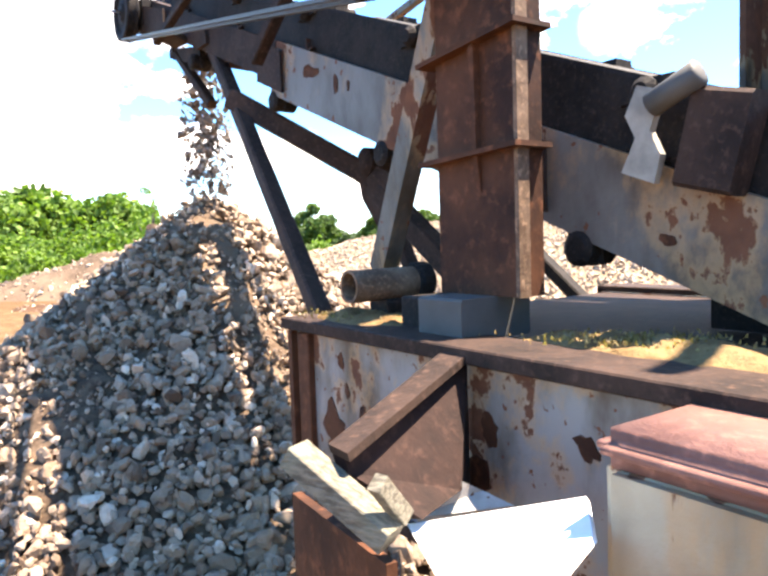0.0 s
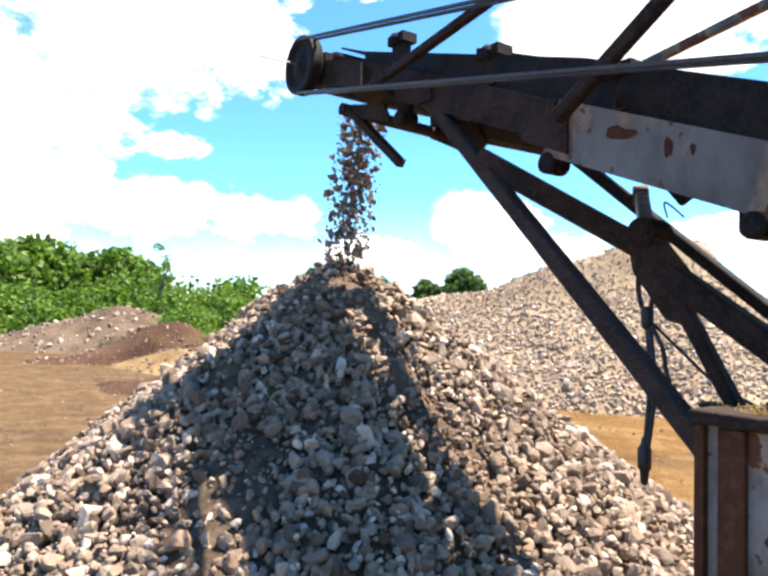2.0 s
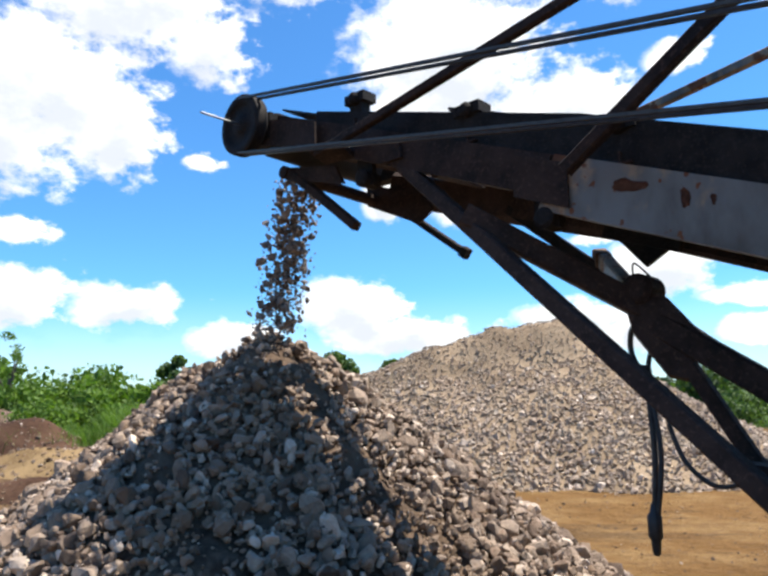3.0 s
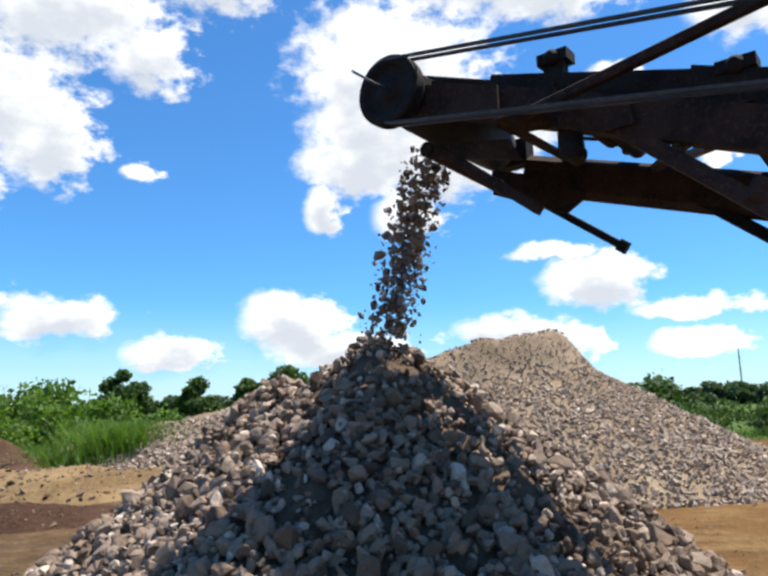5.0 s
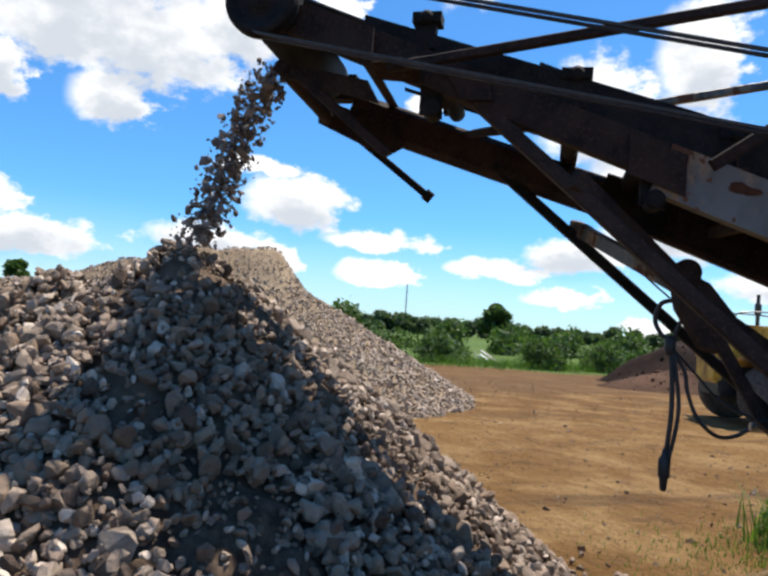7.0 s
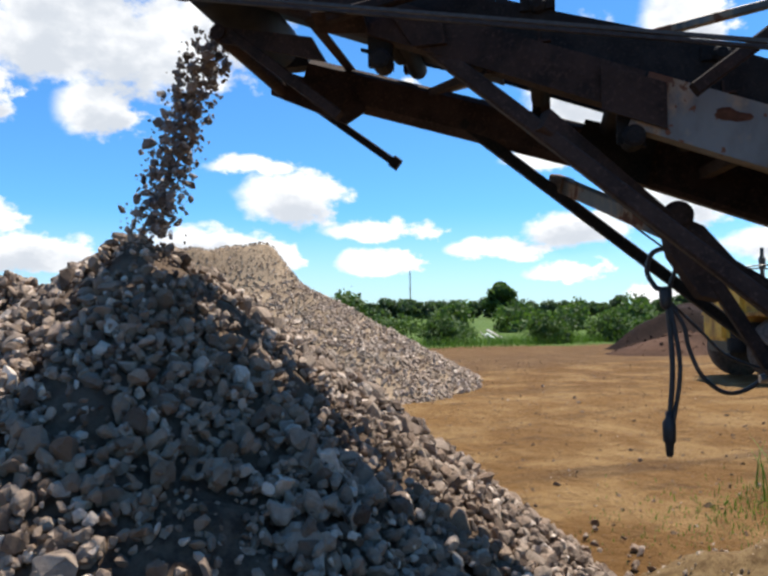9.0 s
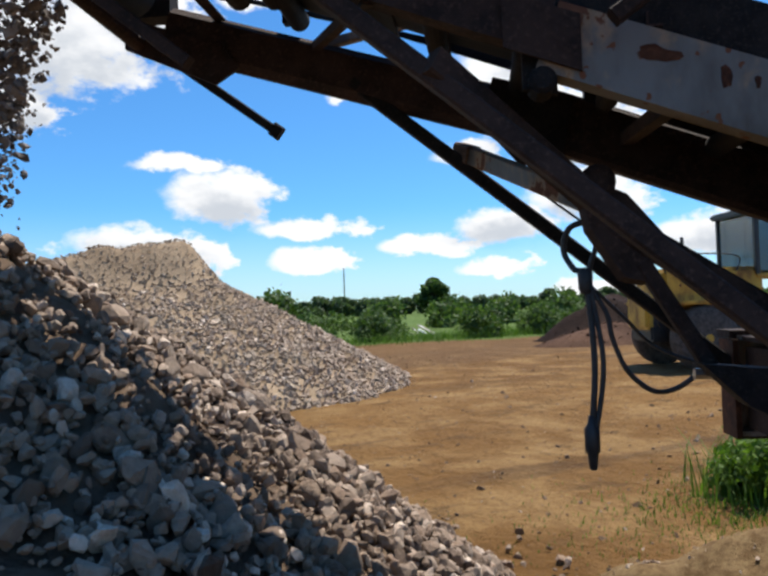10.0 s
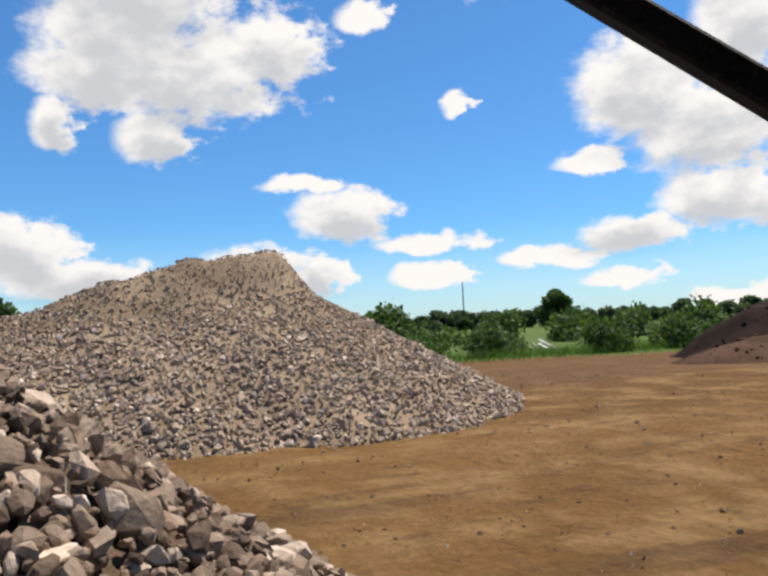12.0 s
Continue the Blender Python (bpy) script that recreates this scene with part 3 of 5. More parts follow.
def build_near_pile():
    pile = thing("stone_pile", (APEX[0], APEX[1], 0), "heap of freshly crushed grey limestone under the conveyor head", "stone pile")
    tagged(heightfield("fine_gravel", fines_height, (-4.2, 0.9), (4.2, 9.2), 0.05, M_FINES, pile, 0.0), kind="stuff")
    p = surface_points(near_pile_height, (-3.6, 1.3), (3.6, 8.6), 56000)
    p = p[(p[:, 1] < 5.9) | (rng.uniform(size=len(p)) < 0.3)]
    # brown fines bury most stones in places; those left are small
    p = p[rng.uniform(size=len(p)) > 0.5 * fines_cover(p[:, 0], p[:, 1])]
    size = np.clip(rng.lognormal(math.log(0.046), 0.42, len(p)), 0.018, 0.14)
    cover = fines_cover(p[:, 0], p[:, 1])
    # big pieces roll to the foot
    size *= (1.0 + 0.08 * np.clip(1.2 - p[:, 2], 0, 1)) * (1.0 - 0.45 * cover)
    p[:, 2] += 0.045 * cover * (rng.uniform(size=len(p)) < 0.35)
    p[:, 2] += rng.uniform(-0.045, 0.036, len(p)) * np.clip(size / 0.05, 0.4, 1)
    loose = rng.uniform(size=(260, 2))
    a, r = loose[:, 0] * 2 * np.pi, 2.85 + 0.75 * loose[:, 1] ** 2
    foot = np.stack([APEX[0] + r * np.cos(a), APEX[1] + r * np.sin(a), np.full(260, 0.02)], -1)
    near = np.hypot(p[:, 0] - 0.95, p[:, 1] - 3.95)
    order = np.argsort(near)
    single, rest = order[:300], order[300:]
    ob = new("crushed_stone", scatter("crushed_stone", np.concatenate([p[rest], foot]), np.concatenate([size[rest], rng.uniform(0.025, 0.075, 260)]), NEAR_STONES, M_STONE))
    ob.parent, ob.matrix_parent_inverse = pile, Matrix.Translation(pile.location).inverted()
    tagged(ob, kind="stuff")
    return pile, p[single], np.minimum(size[single], 0.085) * 0.92


PILE, SINGLE_AT, SINGLE_SIZE = build_near_pile()


def build_far_pile():
    pile = thing("gravel_mound", (3.8, 19, 0), "large flat-topped mound of tan crushed stone", "stone pile")
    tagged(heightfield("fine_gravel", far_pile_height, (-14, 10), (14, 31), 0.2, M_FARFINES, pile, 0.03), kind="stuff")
    p = surface_points(far_pile_height, (-8, 10.5), (12.5, 20.5), 46000)
    keep = rng.uniform(size=len(p)) < np.clip(1.6 - p[:, 2] / 4.2, 0.75, 1)
    p = p[keep]
    size = np.clip(rng.lognormal(math.log(0.075), 0.4, len(p)), 0.03, 0.2) * np.clip(1.3 - p[:, 2] / 4.0, 0.5, 1)
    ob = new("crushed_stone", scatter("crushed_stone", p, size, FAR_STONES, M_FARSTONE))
    ob.parent, ob.matrix_parent_inverse = pile, Matrix.Translation(pile.location).inverted()
    tagged(ob, kind="stuff")


build_far_pile()


def build_falling():
    """The stream caught in mid-air: each stone its own thing on shared meshes."""
    shapes = [mesh_from_arrays("falling_stone", v, f, M_SHADESTONE) for v, f in ROUGH_STONES]
    def spot():
        t = rng.uniform() ** 0.8
        along = -0.06 - 0.50 * t + float(np.clip(rng.normal(0, 0.05), -0.085, 0.085)) * (0.7 + 0.6 * t)
        return W(along, 0.56 + 0.15 * t + float(np.clip(rng.normal(0, 0.1), -0.17, 0.17)), 3.20 - 1.0 * t ** 1.3 + rng.normal(0, 0.02))

    for i in range(298):
        ob = new("falling_stone", shapes[i % len(shapes)])
        size = float(np.clip(rng.lognormal(math.log(0.046), 0.32), 0.026, 0.088))
        ob.matrix_basis = Matrix.LocRotScale(spot(), Euler(rng.uniform(0, 6.28, 3)).to_quaternion(), Vector((1, 1, 1)) * size)
        tagged(ob, "crushed grey-brown stone dropping from the conveyor head", "stone", "stones falling from the belt")
    # chips and grit between the larger stones
    grit = np.array([spot()[:] for _ in range(1500)])
    ob = new("falling_grit", scatter("falling_grit", grit, np.clip(rng.lognormal(math.log(0.016), 0.4, len(grit)), 0.007, 0.034), FAR_STONES, M_GRIT))
    tagged(ob, "fine grit and chips dropping with the stones", "gravel", kind="stuff")


build_falling()


def build_litter():
    n = 16000
    p = np.stack([rng.uniform(-12, 16, n), 2.2 + 20 * rng.uniform(size=n) ** 1.5, np.zeros(n)], -1)
    p[:, 2] = [ground_height(x, y) for x, y in p[:, :2]]
    size = np.clip(rng.lognormal(math.log(0.020), 0.6, n), 0.007, 0.11)
    ob = new("ground_clods", scatter("ground_clods", p, size, FAR_STONES, M_CLOD))
    tagged(ob, "loose stones and clods scattered over the dirt", "stones", kind="stuff")


build_litter()


def mound(name, centre, height, radius, mat, label, category, wild=0.15, stretch=(1, 1), stones=0, smat=None):
    base = thing(name, (centre[0], centre[1], 0), label, category)

    def h(x, y):
        d = np.hypot((x - centre[0]) / stretch[0], (y - centre[1]) / stretch[1]) / radius
        return height * (1 - d ** 1.25) + height * wild * np.sin(2.9 * x / radius + centre[1]) * np.sin(3.7 * y / radius + centre[0]) + 0.06 * height * np.sin(9 * x / radius) * np.sin(11 * y / radius)

    rx, ry = radius * stretch[0] * 1.2, radius * stretch[1] * 1.2
    heightfield("soil", h, (centre[0] - rx, centre[1] - ry), (centre[0] + rx, centre[1] + ry), radius / 22, mat, base)
    if stones:
        p = surface_points(h, (centre[0] - rx, centre[1] - ry), (centre[0] + rx, centre[1] + ry), stones)
        ob = new("crushed_stone", scatter("crushed_stone", p, np.clip(rng.lognormal(math.log(radius * 0.022), 0.5, len(p)), 0.01, 0.3), FAR_STONES, smat or mat))
        ob.parent, ob.matrix_parent_inverse = base, Matrix.Translation(base.location).inverted()
        tagged(ob, kind="stuff")


mound("soil_heap", (3.65, 3.2), 0.5, 1.05, M_SOIL, "low heap of yellow soil under the machine frame", "soil heap", 0.2, stones=700, smat=M_FARSTONE)
mound("soil_heap", W(2.75, 0.25, 0), 0.36, 0.85, M_SOIL, "small spill of yellow soil beside the stone pile", "soil heap", 0.2, stones=300, smat=M_FARSTONE)
mound("topsoil_heap", (26.0, 22.9), 2.0, 4.2, M_DARKSOIL, "dark brown topsoil heap at the yard's edge", "soil heap", 0.2, (1.1, 0.8), 500, M_DARKSOIL)
mound("topsoil_skirt", (24.2, 20.8), 0.75, 4.2, M_REDSOIL, "low red-brown soil spread before the topsoil heap", "soil heap", 0.2, (1.35, 0.5), 500, M_REDSOIL)
mound("gravel_berm", (-4.5, 34.0), 2.4, 7.0, M_FARFINES, "long low berm of tan gravel", "soil heap", 0.1, (1.3, 0.8), 1500, M_FARSTONE)
mound("rubble_berm", (-15.5, 22.5), 1.35, 5.0, M_FINES, "low berm of dark rubble and stones", "soil heap", 0.25, (1.5, 0.6), 2500, M_STONE)
mound("rubble_heap", (-9.9, 18.6), 0.95, 2.9, M_REDSOIL, "heap of dark soil with broken rock on it", "soil heap", 0.42, (1.35, 0.8), 1500, M_STONE)
mound("soil_berm", (-6.9, 17.3), 0.72, 3.1, M_SOIL, "low ridge of orange-yellow soil", "soil heap", 0.28, (1.25, 0.75), 1500, M_CLOD)
mound("soil_ridge", (-5.9, 12.6), 0.30, 1.7, M_REDSOIL, "low windrow of trampled brown soil", "soil heap", 0.3, (1.5, 0.6), 500, M_CLOD)

# ---------------------------------------------------------------- conveyor
SLOPE = 0.395


def belt_line(s):
    """Height of the middle of the side channels."""
    return 3.34 - SLOPE * s


def C(s, n, dz=0.0):
    return W(s, n, belt_line(s) + dz)


DOWN = (C(1, 0) - C(0, 0)).normalized()          # down along the conveyor
OUT = DOWN.cross(N) if DOWN.cross(N).z > 0 else N.cross(DOWN)
NEAR, FAR = 0.11, 1.15


def flake(s, z, w, h, n, seed):
    """A ragged rust scab on a wall parallel to the conveyor."""
    ring, r = [], random.Random(seed)
    for k in range(15):
        a = 2 * math.pi * k / 15
        q = 0.5 * r.uniform(0.62, 1.1)
        ring.append(W(s + w * q * math.cos(a), n, z + h * q * math.sin(a) - 0.2 * w * q * math.cos(a)))
    return plate(B(), ring, 0.003)


def build_conveyor():
    cv = thing("conveyor", W(2.0, 0.65, 0), "rusty white-painted belt conveyor discharging crushed stone", "conveyor")
    for n, s0, s1, dz, mat, name, text in ((NEAR, 0.12, 1.95, 0.03, M_RUST, "head_channel", "bare rusty steel"), (NEAR, 1.95, 6.6, 0, M_CHANNEL, "side_channel", "white paint flaking to rust")
                                           ):
        p, q = C(s0, n, dz), C(s1, n, dz)
        side = (q - p).normalized().cross(UP)
        f = 1 if side.dot(N) * (1 if n == NEAR else -1) > 0 else -1
        part(name, extrude(B(), channel_outline(0.075, 0.165 if dz > 0 else 0.225, 0.012, f), p, q), mat, cv, text)
    part("head_girder", extrude(B(), box_outline(0.10, 0.235, 0.38), C(0.22, FAR - 0.03, -0.115), C(2.0, FAR - 0.03, 0.010)), M_STRUT, cv, "rounded brown box girder", False)
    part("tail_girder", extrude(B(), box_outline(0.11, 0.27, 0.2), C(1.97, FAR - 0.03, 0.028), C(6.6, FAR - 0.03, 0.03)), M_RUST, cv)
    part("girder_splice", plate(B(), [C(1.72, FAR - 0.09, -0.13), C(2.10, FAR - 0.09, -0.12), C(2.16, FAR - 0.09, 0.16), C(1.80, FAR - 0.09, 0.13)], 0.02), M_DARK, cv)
    for s in (1.93, 3.4):
        part("splice_plate", plate(B(), [C(s - 0.12, NEAR - 0.012, -0.09), C(s + 0.12, NEAR - 0.012, -0.09), C(s + 0.12, NEAR - 0.012, 0.09), C(s - 0.12, NEAR - 0.012, 0.09)], 0.012), M_RUST, cv)
    # troughed carrying belt and flat return belt
    bm = B()
    prof = [(-0.42, 0.265), (-0.20, 0.205), (0.20, 0.205), (0.42, 0.265), (0.42, 0.277), (0.20, 0.217), (-0.20, 0.217), (-0.42, 0.277)]
    extrude(bm, prof, C(1.3, 0.63), C(6.6, 0.63))
    part("carrying_belt", bm, M_RUBBER, cv)
    bm = B()
    flat = [(-0.40, 0.16), (0.40, 0.16), (0.40, 0.172), (-0.40, 0.172)]
    mid = [(a, 0.160 if i < 2 else 0.172) for i, (a, _) in enumerate(flat)]
    extrude(bm, mid, C(0.06, 0.63), C(1.32, 0.63))
    part("belt_head", bm, M_RUBBER, cv)
    part("return_belt", extrude(B(), [(-0.30, 0.172), (0.30, 0.172), (0.30, 0.180), (-0.30, 0.180)], C(0.9, 0.63), C(6.6, 0.63)), M_RUBBER, cv)
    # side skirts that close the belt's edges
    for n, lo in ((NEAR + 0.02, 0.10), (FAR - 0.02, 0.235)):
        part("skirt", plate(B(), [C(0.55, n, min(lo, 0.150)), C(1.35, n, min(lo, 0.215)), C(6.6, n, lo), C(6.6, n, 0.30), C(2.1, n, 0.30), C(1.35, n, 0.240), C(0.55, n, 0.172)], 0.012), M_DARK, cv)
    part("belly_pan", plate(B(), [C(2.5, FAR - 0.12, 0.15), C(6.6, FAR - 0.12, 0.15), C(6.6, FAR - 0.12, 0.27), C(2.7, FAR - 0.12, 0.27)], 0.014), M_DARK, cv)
    # head pulley, its shaft and bearings
    hub = W(0.065, 0, 3.318)
    bm = lathe(B(), hub + N * 0.20, N, [(0, 0.10), (0, 0.135), (0.42, 0.142), (0.84, 0.135), (0.84, 0.10)], 28)
    part("head_pulley", bm, M_RUBBER, cv, "rubber-lagged drum", True)
    part("shaft", lathe(B(), hub - N * 0.05, N, [(0, 0.025), (1.35, 0.025)], 14), M_DARK, cv)
    part("axle_stub", lathe(B(), hub - N * 0.30, N, [(0, 0.007), (0.27, 0.007)], 8), M_BRIGHT, cv)
    sh = part("drive_sheave", lathe(B(), hub - N * 0.045, N, [(0, 0.03), (0, 0.05), (0.012, 0.055), (0.014, 0.13), (0.0, 0.135), (0.0, 0.178), (0.012, 0.182), (0.022, 0.165), (0.034, 0.182), (0.046, 0.165),
                                                                (0.058, 0.182), (0.075, 0.178), (0.075, 0.05), (0.13, 0.045)], 40), M_DARK, cv, "grooved black pulley wheel", True)
    for n in (NEAR - 0.01, FAR + 0.01):
        bm = B()
        box(bm, (-0.11, -0.05, -0.085), (0.12, 0.05, 0.075), Matrix.LocRotScale(W(0.11, n, 3.30), (Matrix((U, N, UP)).transposed()).to_quaternion(), None))
        lathe(bm, W(0.065, n - 0.05, 3.318), N, [(0, 0.05), (0.02, 0.075), (0.12, 0.075), (0.14, 0.05)], 16)
        part("bearing_block", bm, M_DARK, cv)
    # drive belts from the sheave back to the motor pulley
    drive = W(3.30, -0.28, 2.545)
    for off in (-0.036, 0.014):
        for up in (1, -1):
            part("drive_belt", extrude(B(), [(-0.008, -0.006), (0.008, -0.006), (0.010, 0.006), (-0.010, 0.006)], hub + N * off + UP * 0.168 * up - U * 0.02, drive + N * off + UP * 0.145 * up), M_VBELT, cv)
    part("motor_pulley", lathe(B(), drive - N * 0.05, N, [(0, 0.03), (0, 0.145), (0.01, 0.15), (0.022, 0.135), (0.034, 0.15), (0.046, 0.135), (0.058, 0.15), (0.08, 0.145), (0.08, 0.04), (0.2, 0.035)], 32), M_DARK, cv, "black grooved motor pulley", True)
    part("motor", lathe(B(), drive + N * 0.10, N, [(0, 0.07), (0.02, 0.11), (0.17, 0.11), (0.19, 0.08)], 20), M_DARK, cv)
    # idler brackets with rollers on the channels
    for s in (0.86, 1.57, 2.25, 2.95, 3.80, 4.5):
        fr = part("idler_frame", extrude(B(), angle_outline(0.05, 0.05, 0.008), C(s, NEAR - 0.0, 0.115), C(s, FAR + 0.0, 0.10)), M_RUST, cv)
        for n in (NEAR, FAR):
            bm = B()
            box(bm, (-0.045, -0.03, 0), (0.045, 0.03, 0.155), Matrix.LocRotScale(C(s, n + (0.05 if n == NEAR else -0.05), 0.11), Matrix((U, N, UP)).transposed().to_quaternion(), None))
            box(bm, (-0.07, -0.045, 0.14), (0.07, 0.05, 0.19), Matrix.LocRotScale(C(s, n + (0.05 if n == NEAR else -0.05), 0.11), Matrix((U, N, UP)).transposed().to_quaternion(), None))
            lathe(bm, C(s, n - 0.02, 0.27), N, [(0, 0.02), (0.015, 0.034), (0.1, 0.034)], 12)
            part("idler_bracket", bm, M_DARK, fr)
        part("trough_roller", lathe(B(), C(s, 0.46, 0.095), N, [(0, 0.03), (0, 0.045), (0.35, 0.045), (0.35, 0.03)], 14), M_DARK, fr)
    for s in (0.9, 1.92, 2.75, 3.6):
        part("return_roller", lathe(B(), C(s, 0.16, 0.125), N, [(0, 0.03), (0, 0.05), (0.92, 0.05), (0.92, 0.03)], 16), M_DARK, cv, "", True)
        for n in (NEAR + 0.05,):
            bm = B()
            plate(bm, [C(s - 0.05, n, 0.07), C(s + 0.05, n, 0.07), C(s + 0.06, n, -0.17), C(s - 0.05, n, -0.19)], 0.03)
            lathe(bm, C(s + 0.01, n - 0.06, -0.15), N, [(0, 0.03), (0.01, 0.045), (0.11, 0.045), (0.12, 0.03)], 12)
            part("roller_hanger", bm, M_DARK, cv)
    # ties between the near channel and the far girder
    for a, b, k in ((0.56, 0.47, 0.055), (1.36, 0.95, 0.04), (2.35, 2.35, 0.055), (3.3, 3.3, 0.055), (4.4, 4.4, 0.055)):
        part("cross_tie", extrude(B(), angle_outline(k, k, 0.008), C(a, NEAR + 0.01, -0.075), C(b, FAR - 0.06, 0.0)), M_RUST, cv)
    # rust holes in the near channel's paint
    for i, (s, z, w, h) in enumerate(((2.475, 2.395, 0.036, 0.085), (2.565, 2.37, 0.022, 0.045), (2.28, 2.48, 0.14, 0.06), (2.86, 2.13, 0.03, 0.02), (3.86, 1.78, 0.05, 0.035), (4.24, 1.70, 0.03, 0.11))):
        part("rust_patch", flake(s, z, w, h, NEAR - 0.0008, i), M_COLUMN, cv)
    # guide bracket with its roller on the near channel
    gb = part("guide_bracket", plate(B(), [W(3.79, 0.05, 1.93), W(3.87, 0.05, 1.90), W(3.885, 0.05, 1.96), W(3.86, 0.05, 2.01), W(3.89, 0.05, 2.09), W(3.83, 0.05, 2.11), W(3.80, 0.05, 2.05), W(3.825, 0.05, 2.0)], 0.02), M_CREAM, cv, "cream painted roller bracket")
    part("roller", lathe(B(), W(3.86, 0.04, 2.06), (W(4.0, 0.04, 2.12) - W(3.86, 0.04, 2.06)), [(0, 0.015), (0.005, 0.026), (0.12, 0.028), (0.125, 0.015)], 18), M_SHIM, gb, "worn grey roller", True)
    part("backing_box", extrude(B(), box_outline(0.07, 0.20, 0.12), W(3.93, 0.08, 1.99), W(4.05, 0.08, 1.96)), M_RUST, gb)
    # chute plates under the head
    part("chute_side", plate(B(), [W(0.06, 0.29, 3.13), W(0.55, 0.27, 3.02), W(0.62, 0.27, 2.90), W(0.08, 0.29, 3.05)], 0.02), M_RUST, cv)
    part("chute_side", plate(B(), [W(0.02, 1.06, 3.20), W(0.52, 1.06, 3.02), W(0.60, 1.06, 2.90), W(0.48, 1.06, 2.83), W(0.02, 1.06, 3.04)], 0.02), M_RUST, cv)
    part("chute_lip", extrude(B(), ring_outline(0.04, 12), W(0.07, 0.27, 3.10), W(0.09, 1.14, 3.06)), M_RUST, cv)
    part("scraper_bar", extrude(B(), box_outline(0.05, 0.055), W(0.14, 0.29, 3.08), W(0.67, 0.31, 2.655), N), M_RUST, cv)
    part("scraper_bar", extrude(B(), box_outline(0.045, 0.05), W(0.20, 1.16, 3.02), W(0.74, 1.20, 2.615), N), M_DARK, cv)
    part("scraper_end", extrude(B(), box_outline(0.07, 0.065), W(0.715, 1.197, 2.635), W(0.755, 1.203, 2.605), N), M_DARK, cv)
    part("belt_guard", plate(B(), [W(0.12, 0.06, 3.20), W(0.62, 0.06, 3.06), W(0.62, 0.06, 3.20), W(0.12, 0.06, 3.36)], 0.012), M_RUST, cv)
    return cv


CONVEYOR = build_conveyor()


def build_machine():
    """Crusher trailer: frame, column, legs and the conveyor's struts."""
    mc = thing("crusher_trailer", W(3.6, 0.5, 0), "rusty steel crusher trailer frame with flaking white paint", "crusher")
    top, bot, FARCOL = 1.55, 1.10, 3.612
    # main frame beams, near and far, with flanges
    for n, f in ((-0.28, 1), (1.32, -1)):
        p, q = W(2.84, n, (top + bot) / 2), W(7.5, n, (top + bot) / 2)
        side = (q - p).normalized().cross(UP)
        g = f if side.dot(N) > 0 else -f
        part("frame_beam", extrude(B(), channel_outline(0.14, top - bot, 0.02, g), p, q), M_CHASSIS, mc, "white paint with rust blotches")
        part("top_flange", extrude(B(), box_outline(0.17, 0.035, 0.1), W(2.81, n + 0.045 * f, top + 0.005), W(7.5, n + 0.045 * f, top + 0.005)), M_RUST, mc)
        part("bottom_flange", extrude(B(), box_outline(0.15, 0.03, 0.1), W(2.84, n + 0.04 * f, bot - 0.002), W(7.5, n + 0.04 * f, bot - 0.002)), M_RUST, mc)
        part("end_plate", plate(B(), [W(2.825, n - 0.02 * f, bot - 0.01), W(2.825, n + 0.16 * f, bot - 0.01), W(2.825, n + 0.16 * f, top - 0.02), W(2.825, n - 0.02 * f, top - 0.02)], 0.025), M_COLUMN, mc)
        part("stiffener", extrude(B(), box_outline(0.03, 0.07, 0.1), W(2.91, n - 0.005 * f, bot + 0.015), W(2.91, n - 0.005 * f, top - 0.02), U), M_COLUMN, mc)
    part("end_beam", extrude(B(), channel_outline(0.10, 0.36, 0.02), W(2.87, -0.13, 1.32), W(2.87, 1.18, 1.32)), M_RUST, mc)
    deck = part("deck", plate(B(), [W(2.86, -0.20, 1.535), W(7.5, -0.20, 1.535), W(7.5, 1.27, 1.535), W(2.86, 1.27, 1.535)], 0.02), M_RUST, mc)
    for i, (s, z, w, h) in enumerate(((3.05, 1.27, 0.13, 0.16), (3.21, 1.33, 0.045, 0.06), (3.13, 1.385, 0.03, 0.05), (3.70, 1.40, 0.06, 0.08), (3.66, 1.30, 0.09, 0.10), (3.84, 1.25, 0.05, 0.08), (3.95, 1.42, 0.06, 0.05), (3.30, 1.24, 0.03, 0.03), (3.75, 1.22, 0.03, 0.02), (3.10, 1.47, 0.04, 0.05))):
        part("rust_patch", flake(s, z, w, h, -0.2808, 40 + i), M_COLUMN, mc)
    # legs under the frame, out to the ground
    for s, n in ((3.35, 0.10), (3.35, 1.05), (6.9, -0.1), (6.9, 1.1)):
        part("jack_leg", extrude(B(), box_outline(0.14, 0.14, 0.1), W(s, n, -0.05), W(s, n, 1.12), U), M_RUST, mc)
    # column
    part("column", extrude(B(), i_outline(0.07, 0.27, 0.02), W(3.497, -0.07, 1.66), W(3.497, -0.07, 3.5), U), M_COLUMN, mc, "brown rusty H-beam post")
    part("column_face", plate(B(), [W(3.355, -0.112, 1.66), W(3.635, -0.112, 1.66), W(3.635, -0.112, 3.5), W(3.355, -0.112, 3.5)], 0.014), M_COLUMN, mc)
    # pale strip paints the sunlit right edge of the column
    part("lit_flange_edge", plate(B(), [W(3.637, -0.125, 1.66), W(3.637, -0.09, 1.66), W(3.637, -0.09, 3.5), W(3.637, -0.125, 3.5)], 0.012), M_PIPE, mc, "flange edge toned pale as if sunlit")
